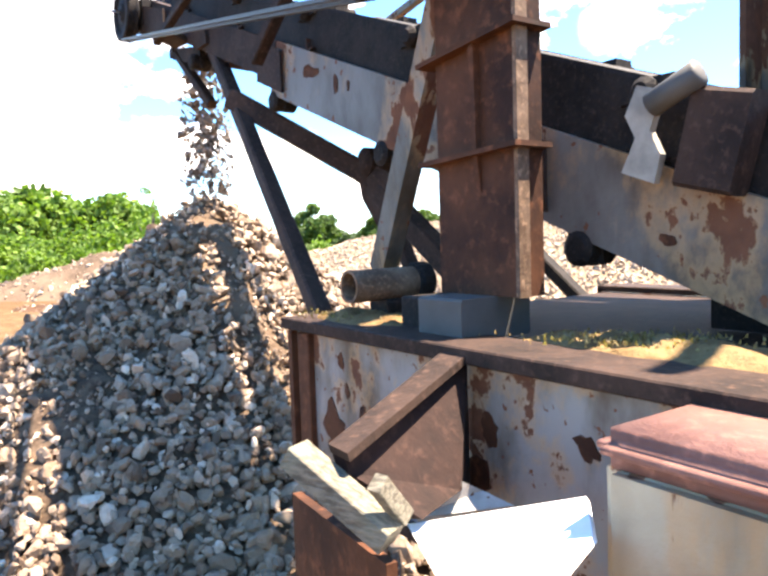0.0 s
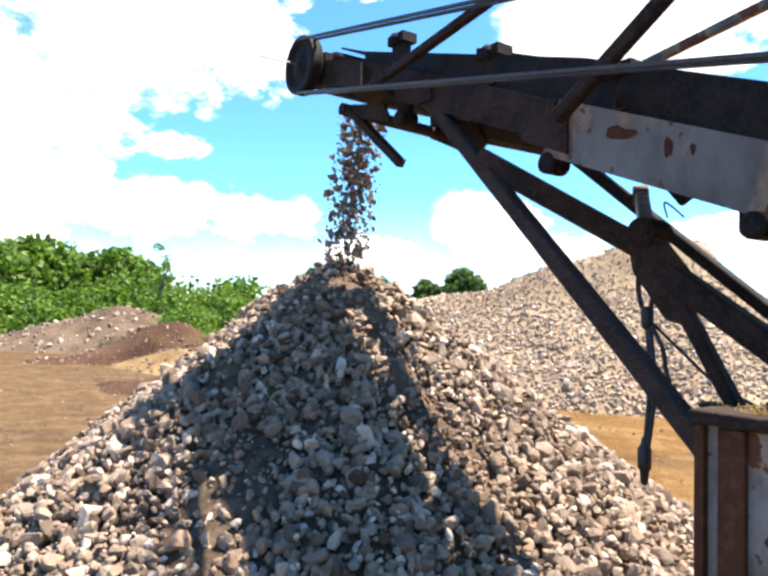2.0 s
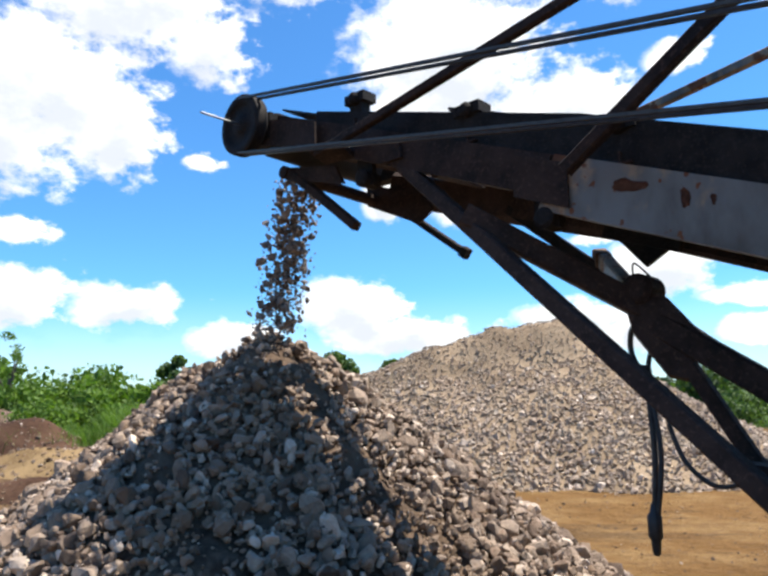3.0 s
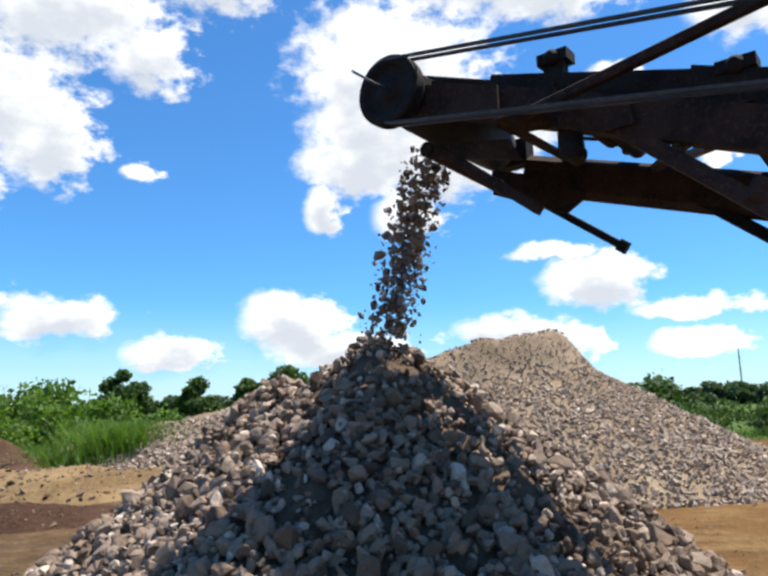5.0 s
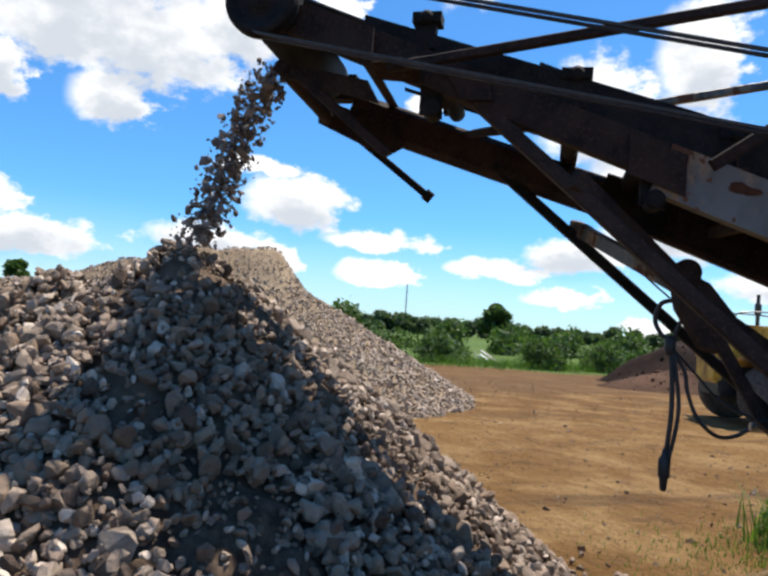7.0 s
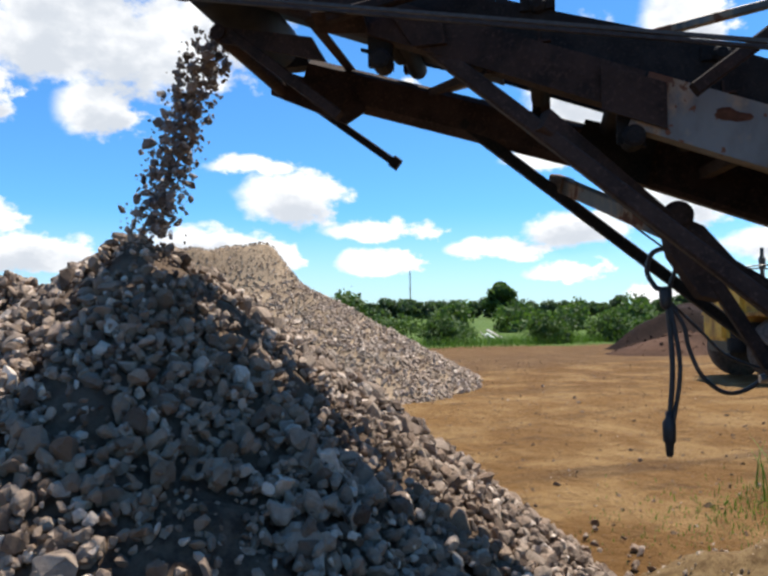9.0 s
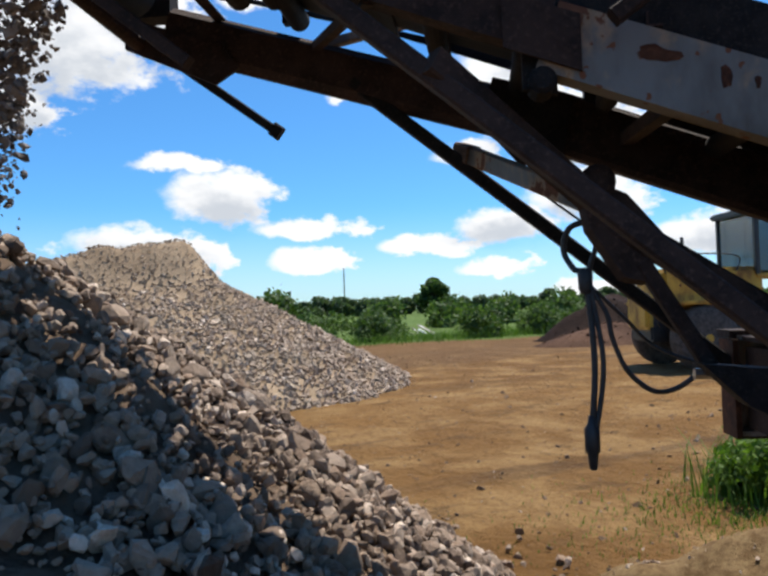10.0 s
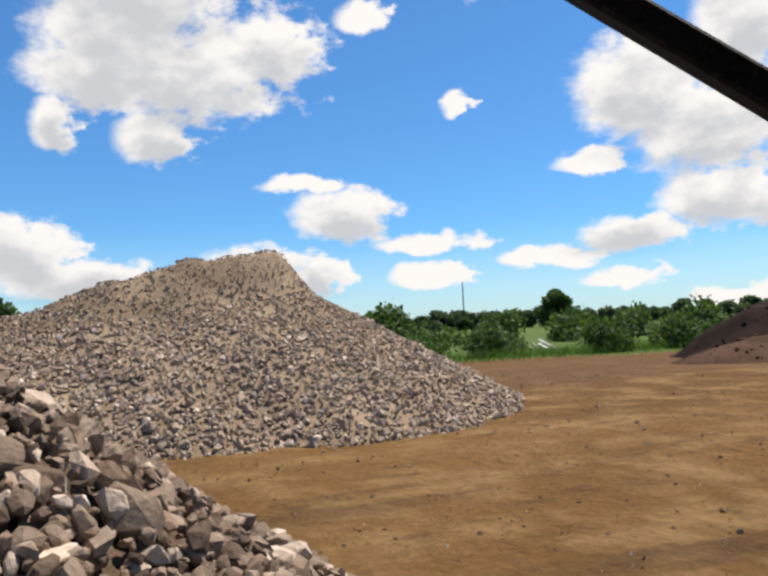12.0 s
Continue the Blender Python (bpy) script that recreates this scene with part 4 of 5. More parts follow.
    for z, k in ((2.005, -0.015), (2.27, -0.03)):
        part("ledge", plate(B(), [W(3.31, -0.15, z + k), W(3.66, -0.15, z), W(3.66, -0.03, z), W(3.31, -0.03, z + k)], 0.012), M_COLUMN, mc)
    part("rib", plate(B(), [W(3.51, -0.12, 1.90), W(3.51, -0.135, 2.0), W(3.51, -0.14, 2.25), W(3.51, -0.12, 2.25)], 0.016), M_COLUMN, mc)
    part("column", extrude(B(), i_outline(0.24, 0.27, 0.022), W(FARCOL, 1.22, 1.55), W(FARCOL, 1.22, 3.5), U), M_GREY, mc, "grey steel post")
    part("base_block", extrude(B(), box_outline(0.22, 0.10, 0.06), W(3.40, -0.12, 1.61), W(3.56, -0.12, 1.61)), M_SHIM, mc, "grey steel shim block")
    part("base_block", extrude(B(), box_outline(0.18, 0.09, 0.06), W(3.26, -0.09, 1.605), W(3.40, -0.09, 1.605)), M_DARK, mc)
    # sloping brace from the deck to the column's top
    part("brace", extrude(B(), angle_outline(0.075, 0.06, 0.012), W(2.93, -0.02, 1.68), W(3.40, -0.09, 2.50), N), M_GREY, mc, "grey angle iron brace")
    # conveyor struts, near and far
    part("strut", extrude(B(), box_outline(0.065, 0.07, 0.12), W(0.95, 0.185, 3.03), W(2.86, -0.095, 1.30), N), M_STRUT, mc, "square mauve-brown steel strut")
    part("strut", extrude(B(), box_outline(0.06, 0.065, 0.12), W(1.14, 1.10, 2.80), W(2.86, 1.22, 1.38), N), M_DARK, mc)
    part("strut_lug", plate(B(), [W(0.94, 0.10, 3.05), W(1.18, 0.10, 2.97), W(1.20, 0.10, 2.86), W(1.06, 0.10, 2.86)], 0.02), M_RUST, mc)
    # V-brace between the struts, meeting at a gusset
    g = W(2.15, 0.50, 2.07)
    part("v_brace", extrude(B(), box_outline(0.07, 0.095, 0.12), W(1.58, 0.06, 2.50), g), M_STRUT, mc)
    part("v_brace", extrude(B(), box_outline(0.065, 0.08, 0.12), W(1.66, 1.16, 2.445), g), M_GREY, mc, "light grey box brace")
    part("brace_cap", extrude(B(), box_outline(0.08, 0.085, 0.12), W(1.635, 1.19, 2.46), W(1.70, 1.10, 2.415)), M_PIPE, mc)
    part("gusset", plate(B(), [W(2.06, 0.46, 2.18), W(2.24, 0.50, 2.10), W(2.36, 0.50, 1.95), W(2.30, 0.50, 1.78), W(2.22, 0.50, 1.80), W(2.10, 0.47, 1.98)], 0.05), M_STRUT, mc)
    part("pivot", lathe(B(), W(2.14, 0.43, 2.15), N, [(0, 0.04), (0.015, 0.065), (0.15, 0.065), (0.165, 0.04)], 18), M_RUST, mc, "round pivot boss")
    part("tension_arm", extrude(B(), box_outline(0.08, 0.10, 0.12), W(2.18, 0.50, 2.02), W(2.98, 0.48, 1.48)), M_RUST, mc)
    part("gusset_leg", extrude(B(), box_outline(0.055, 0.06, 0.12), W(2.29, 0.50, 1.86), W(2.52, 0.50, 1.46), N), M_RUST, mc)
    part("toe_bracket", plate(B(), [W(2.44, 0.40, 1.50), W(2.88, 0.40, 1.46), W(2.88, 0.40, 1.20), W(2.58, 0.40, 1.36)], 0.10), M_DARK, mc)
    part("beam_lug", plate(B(), [C(1.74, 1.11, -0.09), C(2.06, 1.11, -0.09), C(1.92, 1.11, -0.23)], 0.03), M_DARK, mc)
    # rods up from the conveyor to the top frame
    part("tie_rod", extrude(B(), box_outline(0.042, 0.042, 0.12), W(0.72, -0.02, 2.97), W(3.5, -0.01, 3.43), N), M_RUST, mc)
    part("rod_lug", plate(B(), [W(0.64, -0.0, 3.02), W(0.86, -0.0, 3.02), W(0.86, 0.12, 2.96), W(0.64, 0.12, 2.98)], 0.03), M_RUST, mc)
    part("tie_rod", extrude(B(), box_outline(0.05, 0.05, 0.12), W(2.12, -0.05, 2.54), W(3.40, 0.02, 3.47), N), M_RUST, mc)
    part("tie_rod", extrude(B(), box_outline(0.045, 0.045, 0.12), W(1.0, 1.12, 3.0), W(3.5, 1.28, 3.50), N), M_GREY, mc)
    part("tie_rod", extrude(B(), box_outline(0.05, 0.06, 0.12), W(3.95, 0.9, 2.1), W(4.5, 0.4, 3.4), N), M_GREY, mc)
    part("top_beam", extrude(B(), box_outline(0.14, 0.16, 0.1), W(3.50, -0.15, 3.56), W(FARCOL, 1.35, 3.56)), M_COLUMN, mc)
    # outrigger bracket that sticks out of the near beam
    part("outrigger_web", plate(B(), [W(3.63, -0.29, 1.54), W(3.63, -0.29, 1.24), W(3.776, -0.440, 1.332), W(3.840, -0.580, 1.333), W(3.756, -0.670, 1.411), W(3.742, -0.670, 1.441)], 0.02), M_WEB, mc)
    part("outrigger_flange", plate(B(), [W(3.58, -0.285, 1.556), W(3.66, -0.285, 1.556), W(3.802, -0.685, 1.451), W(3.739, -0.685, 1.452)], 0.016), M_RUST, mc)
    # things behind: dark hopper body of the crusher
    part("hopper_wall", plate(B(), [W(3.7, 1.25, 1.55), W(7.4, 1.25, 1.55), W(7.4, 1.25, 2.05), W(4.6, 1.25, 1.75)], 0.03), M_DARK, mc)
    # added dark sheet stands in for the shaded space below the conveyor
    part("shade_sheet", plate(B(), [W(3.78, 0.42, 1.55), W(5.4, 0.42, 1.55), W(4.6, 0.42, 1.60), W(3.78, 0.42, 1.80)], 0.02), M_DARK, mc)
    part("hopper_body", extrude(B(), box_outline(1.3, 1.2, 0.08), W(5.6, 0.55, 2.3), W(7.4, 0.55, 2.3)), M_RUST, mc)
    return mc


MACHINE = build_machine()


def pipe_stub():
    bm = B()
    k, r0, r1 = 24, 0.047, 0.039
    p, d = W(3.09, -0.24, 1.672), N * 0.25
    a = d.normalized().cross(UP).normalized()
    b = a.cross(d.normalized())
    rings = []
    for r, t in ((r1, 0.9), (r1, 0.0), (r0, 0.0), (r0, 1.0)):
        rings.append([bm.verts.new(p + d * t + (a * math.cos(2 * math.pi * i / k) + b * math.sin(2 * math.pi * i / k)) * r) for i in range(k)])
    for q0, q1 in zip(rings, rings[1:]):
        for i in range(k):
            bm.faces.new((q0[i], q0[(i + 1) % k], q1[(i + 1) % k], q1[i]))
    bm.faces.new(rings[0])
    bm.faces.new(rings[-1])
    bmesh.ops.recalc_face_normals(bm, faces=bm.faces[:])
    pipe = thing("pipe_stub", W(3.09, -0.12, 1.57), "short open-ended rusty pipe on the frame's end", "pipe")
    part("pipe", bm, M_PIPE, pipe)
    part("saddle", extrude(B(), box_outline(0.09, 0.075, 0.1), W(3.09, -0.14, 1.592), W(3.09, -0.04, 1.592)), M_RUST, pipe)
    part("coupling", lathe(B(), W(3.09, -0.02, 1.672), d, [(0, 0.055), (0.012, 0.06), (0.05, 0.06), (0.06, 0.05)], 18), M_DARK, pipe)


pipe_stub()


def fuel_tank():
    tank = thing("fuel_tank", W(4.4, -0.5, 1.0), "cream painted steel tank with rust runs and red-oxide lid", "fuel tank")
    m = Matrix((U, N, UP)).transposed().to_4x4()
    m.translation = W(4.16, -0.52, 0)
    bm = box(B(), (0, 0, 1.05), (0.9, 0.24, 1.515), m)
    bmesh.ops.bevel(bm, geom=bm.edges[:], offset=0.025, segments=3, affect="EDGES")
    part("body", bm, M_TANK, tank)
    bm = box(B(), (-0.006, -0.010, 1.495), (0.91, 0.25, 1.548), m)
    bmesh.ops.bevel(bm, geom=bm.edges[:], offset=0.022, segments=4, affect="EDGES")
    part("lid", bm, M_TANKTOP, tank, "pinkish red-oxide lid", True)
    for x in (0.12, 0.75):
        part("bracket", box(B(), (x, 0.02, 1.0), (x + 0.06, 0.28, 1.06), m), M_RUST, tank)


fuel_tank()


def timbers():
    bm = extrude(B(), box_outline(0.055, 0.042, 0.06), W(3.715, -0.740, 1.449), W(3.882, -0.660, 1.337))
    solid("timber_block", bm, M_TIMBER, "weathered grey timber wedged against the outrigger", "timber", "timber blocks")
    bm = extrude(B(), box_outline(0.024, 0.03, 0.08), W(3.892, -0.690, 1.436), W(3.875, -0.630, 1.362))
    solid("timber_block", bm, M_TIMBER, "short pale timber offcut beside the larger timber", "timber", "timber blocks")
    bm = plate(B(), [W(3.790, -0.560, 1.298), W(4.027, -0.680, 1.331), W(4.237, -0.680, 1.417), W(4.191, -0.560, 1.417), W(4.082, -0.440, 1.406)], 0.010)
    solid("metal_sheet", bm, M_SHEET, "bright white sheet metal lying in the sun", "sheet metal")
    bm = plate(B(), [W(3.477, -0.620, 1.283), W(3.880, -0.660, 1.296), W(3.910, -0.660, 0.02), W(3.477, -0.620, 0.02)], 0.02)
    solid("rusty_sheet", bm, M_COLUMN, "brown rusty steel panel standing under the frame", "sheet metal")
    bm = plate(B(), [W(3.731, -0.500, 1.275), W(3.848, -0.360, 1.300), W(3.784, -0.380, 1.315), W(3.751, -0.440, 1.351)], 0.012)
    solid("metal_offcut", bm, M_LIGHTSHEET, "bent grey sheet metal scrap against the frame", "sheet metal")


timbers()


def stay_wire():
    bm = tube(B(), [W(3.86, 0.5, 2.1), W(4.05, 0.5, 2.35), W(4.3, 0.45, 2.75), W(4.5, 0.4, 3.3)], 0.008)
    solid("stay_wire", bm, M_CABLE, "thin sagging wire above the belt conveyor", "wire", smooth=True)


stay_wire()


def hanging_cable():
    cab = thing("power_cable", W(2.1, 0.55, 1.1), "black rubber power cable hanging in loops with a plug", "cable")
    top = W(2.10, 0.56, 2.02)
    knot = W(2.10, 0.56, 1.80)
    part("cable_loop", tube(B(), [top, W(2.05, 0.58, 2.0), W(2.03, 0.6, 1.92), W(2.06, 0.58, 1.85), knot, W(2.12, 0.55, 1.5), W(2.10, 0.55, 1.24)], 0.012), M_CABLE, cab, smooth=True)
    part("cable_loop", tube(B(), [top + U * 0.06, W(2.14, 0.55, 1.92), knot + U * 0.015, W(2.15, 0.54, 1.5), W(2.115, 0.545, 1.24)], 0.010), M_CABLE, cab, smooth=True)
    part("cable_end", tube(B(), [knot, W(2.17, 0.56, 1.68), W(2.19, 0.56, 1.58), W(2.24, 0.56, 1.46), W(2.33, 0.57, 1.385), W(2.42, 0.58, 1.395), W(2.50, 0.56, 1.46)], 0.010), M_CABLE, cab, smooth=True)
    part("cable_end", tube(B(), [knot, W(2.24, 0.6, 1.66), W(2.38, 0.64, 1.53), W(2.62, 0.6, 1.45)], 0.007), M_CABLE, cab, smooth=True)
    part("knot", lathe(B(), knot - UP * 0.05, UP, [(0, 0.016), (0.02, 0.026), (0.08, 0.028), (0.1, 0.016)], 12), M_CABLE, cab, smooth=True)
    part("plug", lathe(B(), W(2.10, 0.548, 1.10), UP, [(0, 0.010), (0.01, 0.016), (0.06, 0.020), (0.07, 0.028), (0.15, 0.029), (0.17, 0.016), (0.2, 0.012)], 14), M_CABLE, cab, smooth=True)
    part("thin_wire", tube(B(), [W(1.72, 1.08, 2.43), W(1.84, 0.9, 2.33), W(1.98, 0.7, 2.15), top], 0.005), M_CABLE, cab, smooth=True)
    part("thin_wire", tube(B(), [C(1.94, 1.1, -0.28), W(1.90, 1.0, 2.36), W(1.85, 1.1, 2.30)], 0.005), M_CABLE, cab, smooth=True)
    part("clamp", lathe(B(), W(2.46, 0.52, 1.45), U, [(0, 0.02), (0.12, 0.022)], 10), M_BRIGHT, cab)


hanging_cable()


# ---------------------------------------------------------------- wheel loader
def build_loader():
    ld = thing("wheel_loader", (16.0, 11.6, 0), "yellow articulated wheel loader parked behind the machine", "loader")
    m = Matrix.LocRotScale((15.35, 12.1, 0), Euler((0, 0, radians(-28))), Vector((1.14, 1.14, 1.14)))

    def bx(lo, hi, bev=0.05):
        bm = box(B(), lo, hi, m)
        bmesh.ops.bevel(bm, geom=bm.edges[:], offset=bev, segments=2, affect="EDGES")
        return bm

    # x runs from the engine end to the bucket, y across
    part("engine_hood", bx((-0.7, -0.72, 1.25), (1.5, 0.72, 2.15), 0.1), M_YELLOW, ld)
    part("counterweight", bx((-1.0, -0.5, 0.85), (-0.65, 0.5, 1.6), 0.08), M_YELLOW, ld)
    part("rear_frame", bx((-0.9, -0.5, 0.6), (2.1, 0.5, 1.3), 0.05), M_BLACK, ld)
    part("front_frame", bx((2.1, -0.45, 0.6), (4.2, 0.45, 1.4), 0.05), M_YELLOW, ld)
    cabp = part("cab", bx((1.3, -0.75, 1.9), (2.7, 0.75, 2.0), 0.03), M_YELLOW, ld)
    part("roof", bx((1.2, -0.85, 3.28), (2.85, 0.85, 3.42), 0.05), M_BLACK, ld)
    for x in (1.35, 2.0, 2.65):
        for y in (-0.72, 0.72):
            part("cab_post", bx((x - 0.05, y - 0.05, 1.98), (x + 0.05, y + 0.05, 3.3), 0.015), M_BLACK, ld)
    for lo, hi in (((1.40, -0.735, 2.05), (1.95, -0.72, 3.25)), ((2.05, -0.735, 2.05), (2.60, -0.72, 3.25)), ((1.34, -0.66, 2.1), (1.36, 0.66, 3.25)), ((2.66, -0.66, 2.1), (2.68, 0.66, 3.25)), ((1.40, 0.72, 2.05), (2.6, 0.735, 3.25))):
        part("window", box(B(), lo, hi, m), M_GLASS, ld, "tinted cab glass")
    part("seat", bx((1.8, -0.3, 2.0), (2.3, 0.3, 2.75), 0.06), M_BLACK, ld)
    for x in (0.0, 3.3):
        for y, d in ((-0.75, -1), (0.75, 1)):
            wh = part("wheel", lathe(B(), m @ Vector((x, y - 0.02 * d, 0.68)), m.to_3x3() @ Vector((0, d, 0)), [(0, 0.36), (0.30, 0.36)], 20), M_BLACK, ld)
            rows = [(-0.03, 0.36), (0.0, 0.56), (0.05, 0.66), (0.14, 0.69), (0.28, 0.69), (0.37, 0.66), (0.42, 0.56), (0.44, 0.36)]
            t = part("tyre", lathe(B(), m @ Vector((x, y, 0.68)), m.to_3x3() @ Vector((0, d, 0)), [(a * 1.14, b * 1.14) for a, b in rows], 32), M_TYRE, wh, "dusty black tyre", True)
            part("rim", lathe(B(), m @ Vector((x, y + 0.30 * d, 0.68)), m.to_3x3() @ Vector((0, d, 0)), [(0, 0.34), (0.12, 0.36), (0.15, 0.34), (0.10, 0.16), (0.13, 0.1), (0.16, 0.1)], 24), M_YELLOW, wh)
    for y in (-0.95, 0.95):
        part("mudguard", bx((-0.75, y - 0.25, 1.38), (0.75, y + 0.25, 1.46), 0.03), M_YELLOW, ld)
        part("boom_arm", extrude(B(), box_outline(0.14, 0.34, 0.1), m @ Vector((2.9, y * 0.6, 1.7)), m @ Vector((4.7, y * 0.6, 0.75))), M_YELLOW, ld)
        part("step", bx((1.25, y - 0.1, 0.7), (1.7, y + 0.1, 0.76), 0.01), M_BLACK, ld)
        part("handrail", tube(B(), [m @ Vector((-0.6, y * 0.7, 2.02)), m @ Vector((-0.6, y * 0.7, 2.4)), m @ Vector((0.9, y * 0.7, 2.4)), m @ Vector((0.9, y * 0.7, 2.02))], 0.02), M_BLACK, ld)
    bm = B()
    prof = [(-0.0, 0.0), (0.9, 0.0), (0.95, 0.04), (0.2, 0.1), (0.1, 0.35), (0.2, 0.8), (0.45, 1.05), (0.4, 1.1), (0.1, 0.9), (-0.08, 0.4)]
    a, b = m @ Vector((4.7, -1.3, 0.25)), m @ Vector((4.7, 1.3, 0.25))
    extrude(bm, [(x, z) for x, z in prof], a, b)
    part("bucket", bm, M_RUST, ld)
    part("exhaust", lathe(B(), m @ Vector((0.2, 0.2, 2.0)), UP, [(0, 0.05), (0.45, 0.05), (0.46, 0.08), (0.75, 0.08), (0.78, 0.045), (1.0, 0.045)], 14), M_BLACK, ld)
    part("aerial", lathe(B(), m @ Vector((1.25, 0.6, 2.0)), UP, [(0, 0.012), (1.6, 0.006)], 6), M_BLACK, ld)


build_loader()


# ---------------------------------------------------------------- plants
def leaf_cloud(centres, radii, per, size, flat=0.8):
    """Many small leaf blades spread over uneven clumps: one mesh's arrays."""
    vs, fs, base = [], [], 0
    for c, r in zip(centres, radii):
        n = max(12, int(per * r * r))
        d = rng.normal(size=(n, 3))
        d /= np.linalg.norm(d, axis=1)[:, None]
        rad = r * np.clip(rng.normal(0.82, 0.22, n), 0.1, 1.25)
        p = np.array(c) + d * rad[:, None] * (1, 1, flat)
        q = random_turns(n)
        s = size * rng.uniform(0.6, 1.4, n)
        quad = np.array([(-0.5, -0.3, 0), (0.1, -0.45, 0.06), (0.55, 0.1, 0), (-0.1, 0.45, 0.08)])
        v = np.einsum("nij,vj->nvi", q, quad) * s[:, None, None] + p[:, None, :]
        vs.append(v.reshape(-1, 3))
        fs.append(np.arange(n * 4).reshape(n, 4) + base)
        base += n * 4
    return np.concatenate(vs), np.concatenate(fs)


def trunk(bm, p, q, r0, r1):
    d = (Vector(q) - Vector(p))
    lathe(bm, p, d, [(0, r0), (d.length * 0.5, (r0 + r1) / 2), (d.length, r1)], 8)


def tree(name, x, y, h, w, mat, label, leaf=0.35, per=90, z=0.0, clumps=16):
    t = thing(name, (x, y, z), label, "tree", "trees")
    bm = B()
    trunk(bm, (x, y, z - 0.1), (x + 0.04 * h, y, z + h * 0.55), 0.035 * h, 0.02 * h)
    cs, rs = [], []
    for i in range(clumps):
        a, u = rng.uniform(0, 2 * math.pi), rng.uniform(0, 1)
        lift = 0.28 + 0.66 * u
        spread = w * 0.5 * math.sin(math.pi * min(0.97, 0.18 + 0.8 * u)) * rng.uniform(0.35, 1.0)
        c = (x + spread * math.cos(a), y + spread * math.sin(a), z + h * lift)
        cs.append(c)
        rs.append(w * rng.uniform(0.08, 0.2))
        if i % 2 == 0:
            trunk(bm, (x + 0.02 * h, y, z + h * rng.uniform(0.25, 0.5)), c, 0.014 * h, 0.004 * h)
    part("trunk", bm, M_BARK, t)
    v, f = leaf_cloud(cs, rs, per / max(w * w * 0.04, 0.02), leaf)
    ob = new("crown", mesh_from_arrays("crown", v, f, mat))
    ob.parent, ob.matrix_parent_inverse = t, Matrix.Translation(t.location).inverted()


def shrub(x, y, w, h, mat, leaf=0.16, per=420, z=0.0, name="shrub", label="bushy green shrub at the edge of the yard"):
    t = thing(name, (x, y, z), label, name.replace("_", " "), name + "s")
    cs, rs, bm = [], [], B()
    for _ in range(11):
        a, d = rng.uniform(0, 2 * math.pi), w * 0.5 * rng.uniform(0, 0.85)
        r = rng.uniform(0.16, 0.3) * w
        c = (x + d * math.cos(a), y + d * math.sin(a), z + max(0.1, rng.uniform(0.15, 0.85) * h - 0.2 * d))
        cs.append(c)
        rs.append(min(r, 0.5 * h))
        trunk(bm, (x + 0.03 * w * math.cos(a), y + 0.03 * w * math.sin(a), z - 0.05), c, 0.007 * w, 0.0025 * w)
    part("stems", bm, M_BARK, t)
    v, f = leaf_cloud(cs, rs, per, leaf, 0.9)
    v[:, 2] = np.maximum(v[:, 2], z + 0.02)
    ob = new("leaves", mesh_from_arrays("leaves", v, f, mat))
    ob.parent, ob.matrix_parent_inverse = t, Matrix.Translation(t.location).inverted()


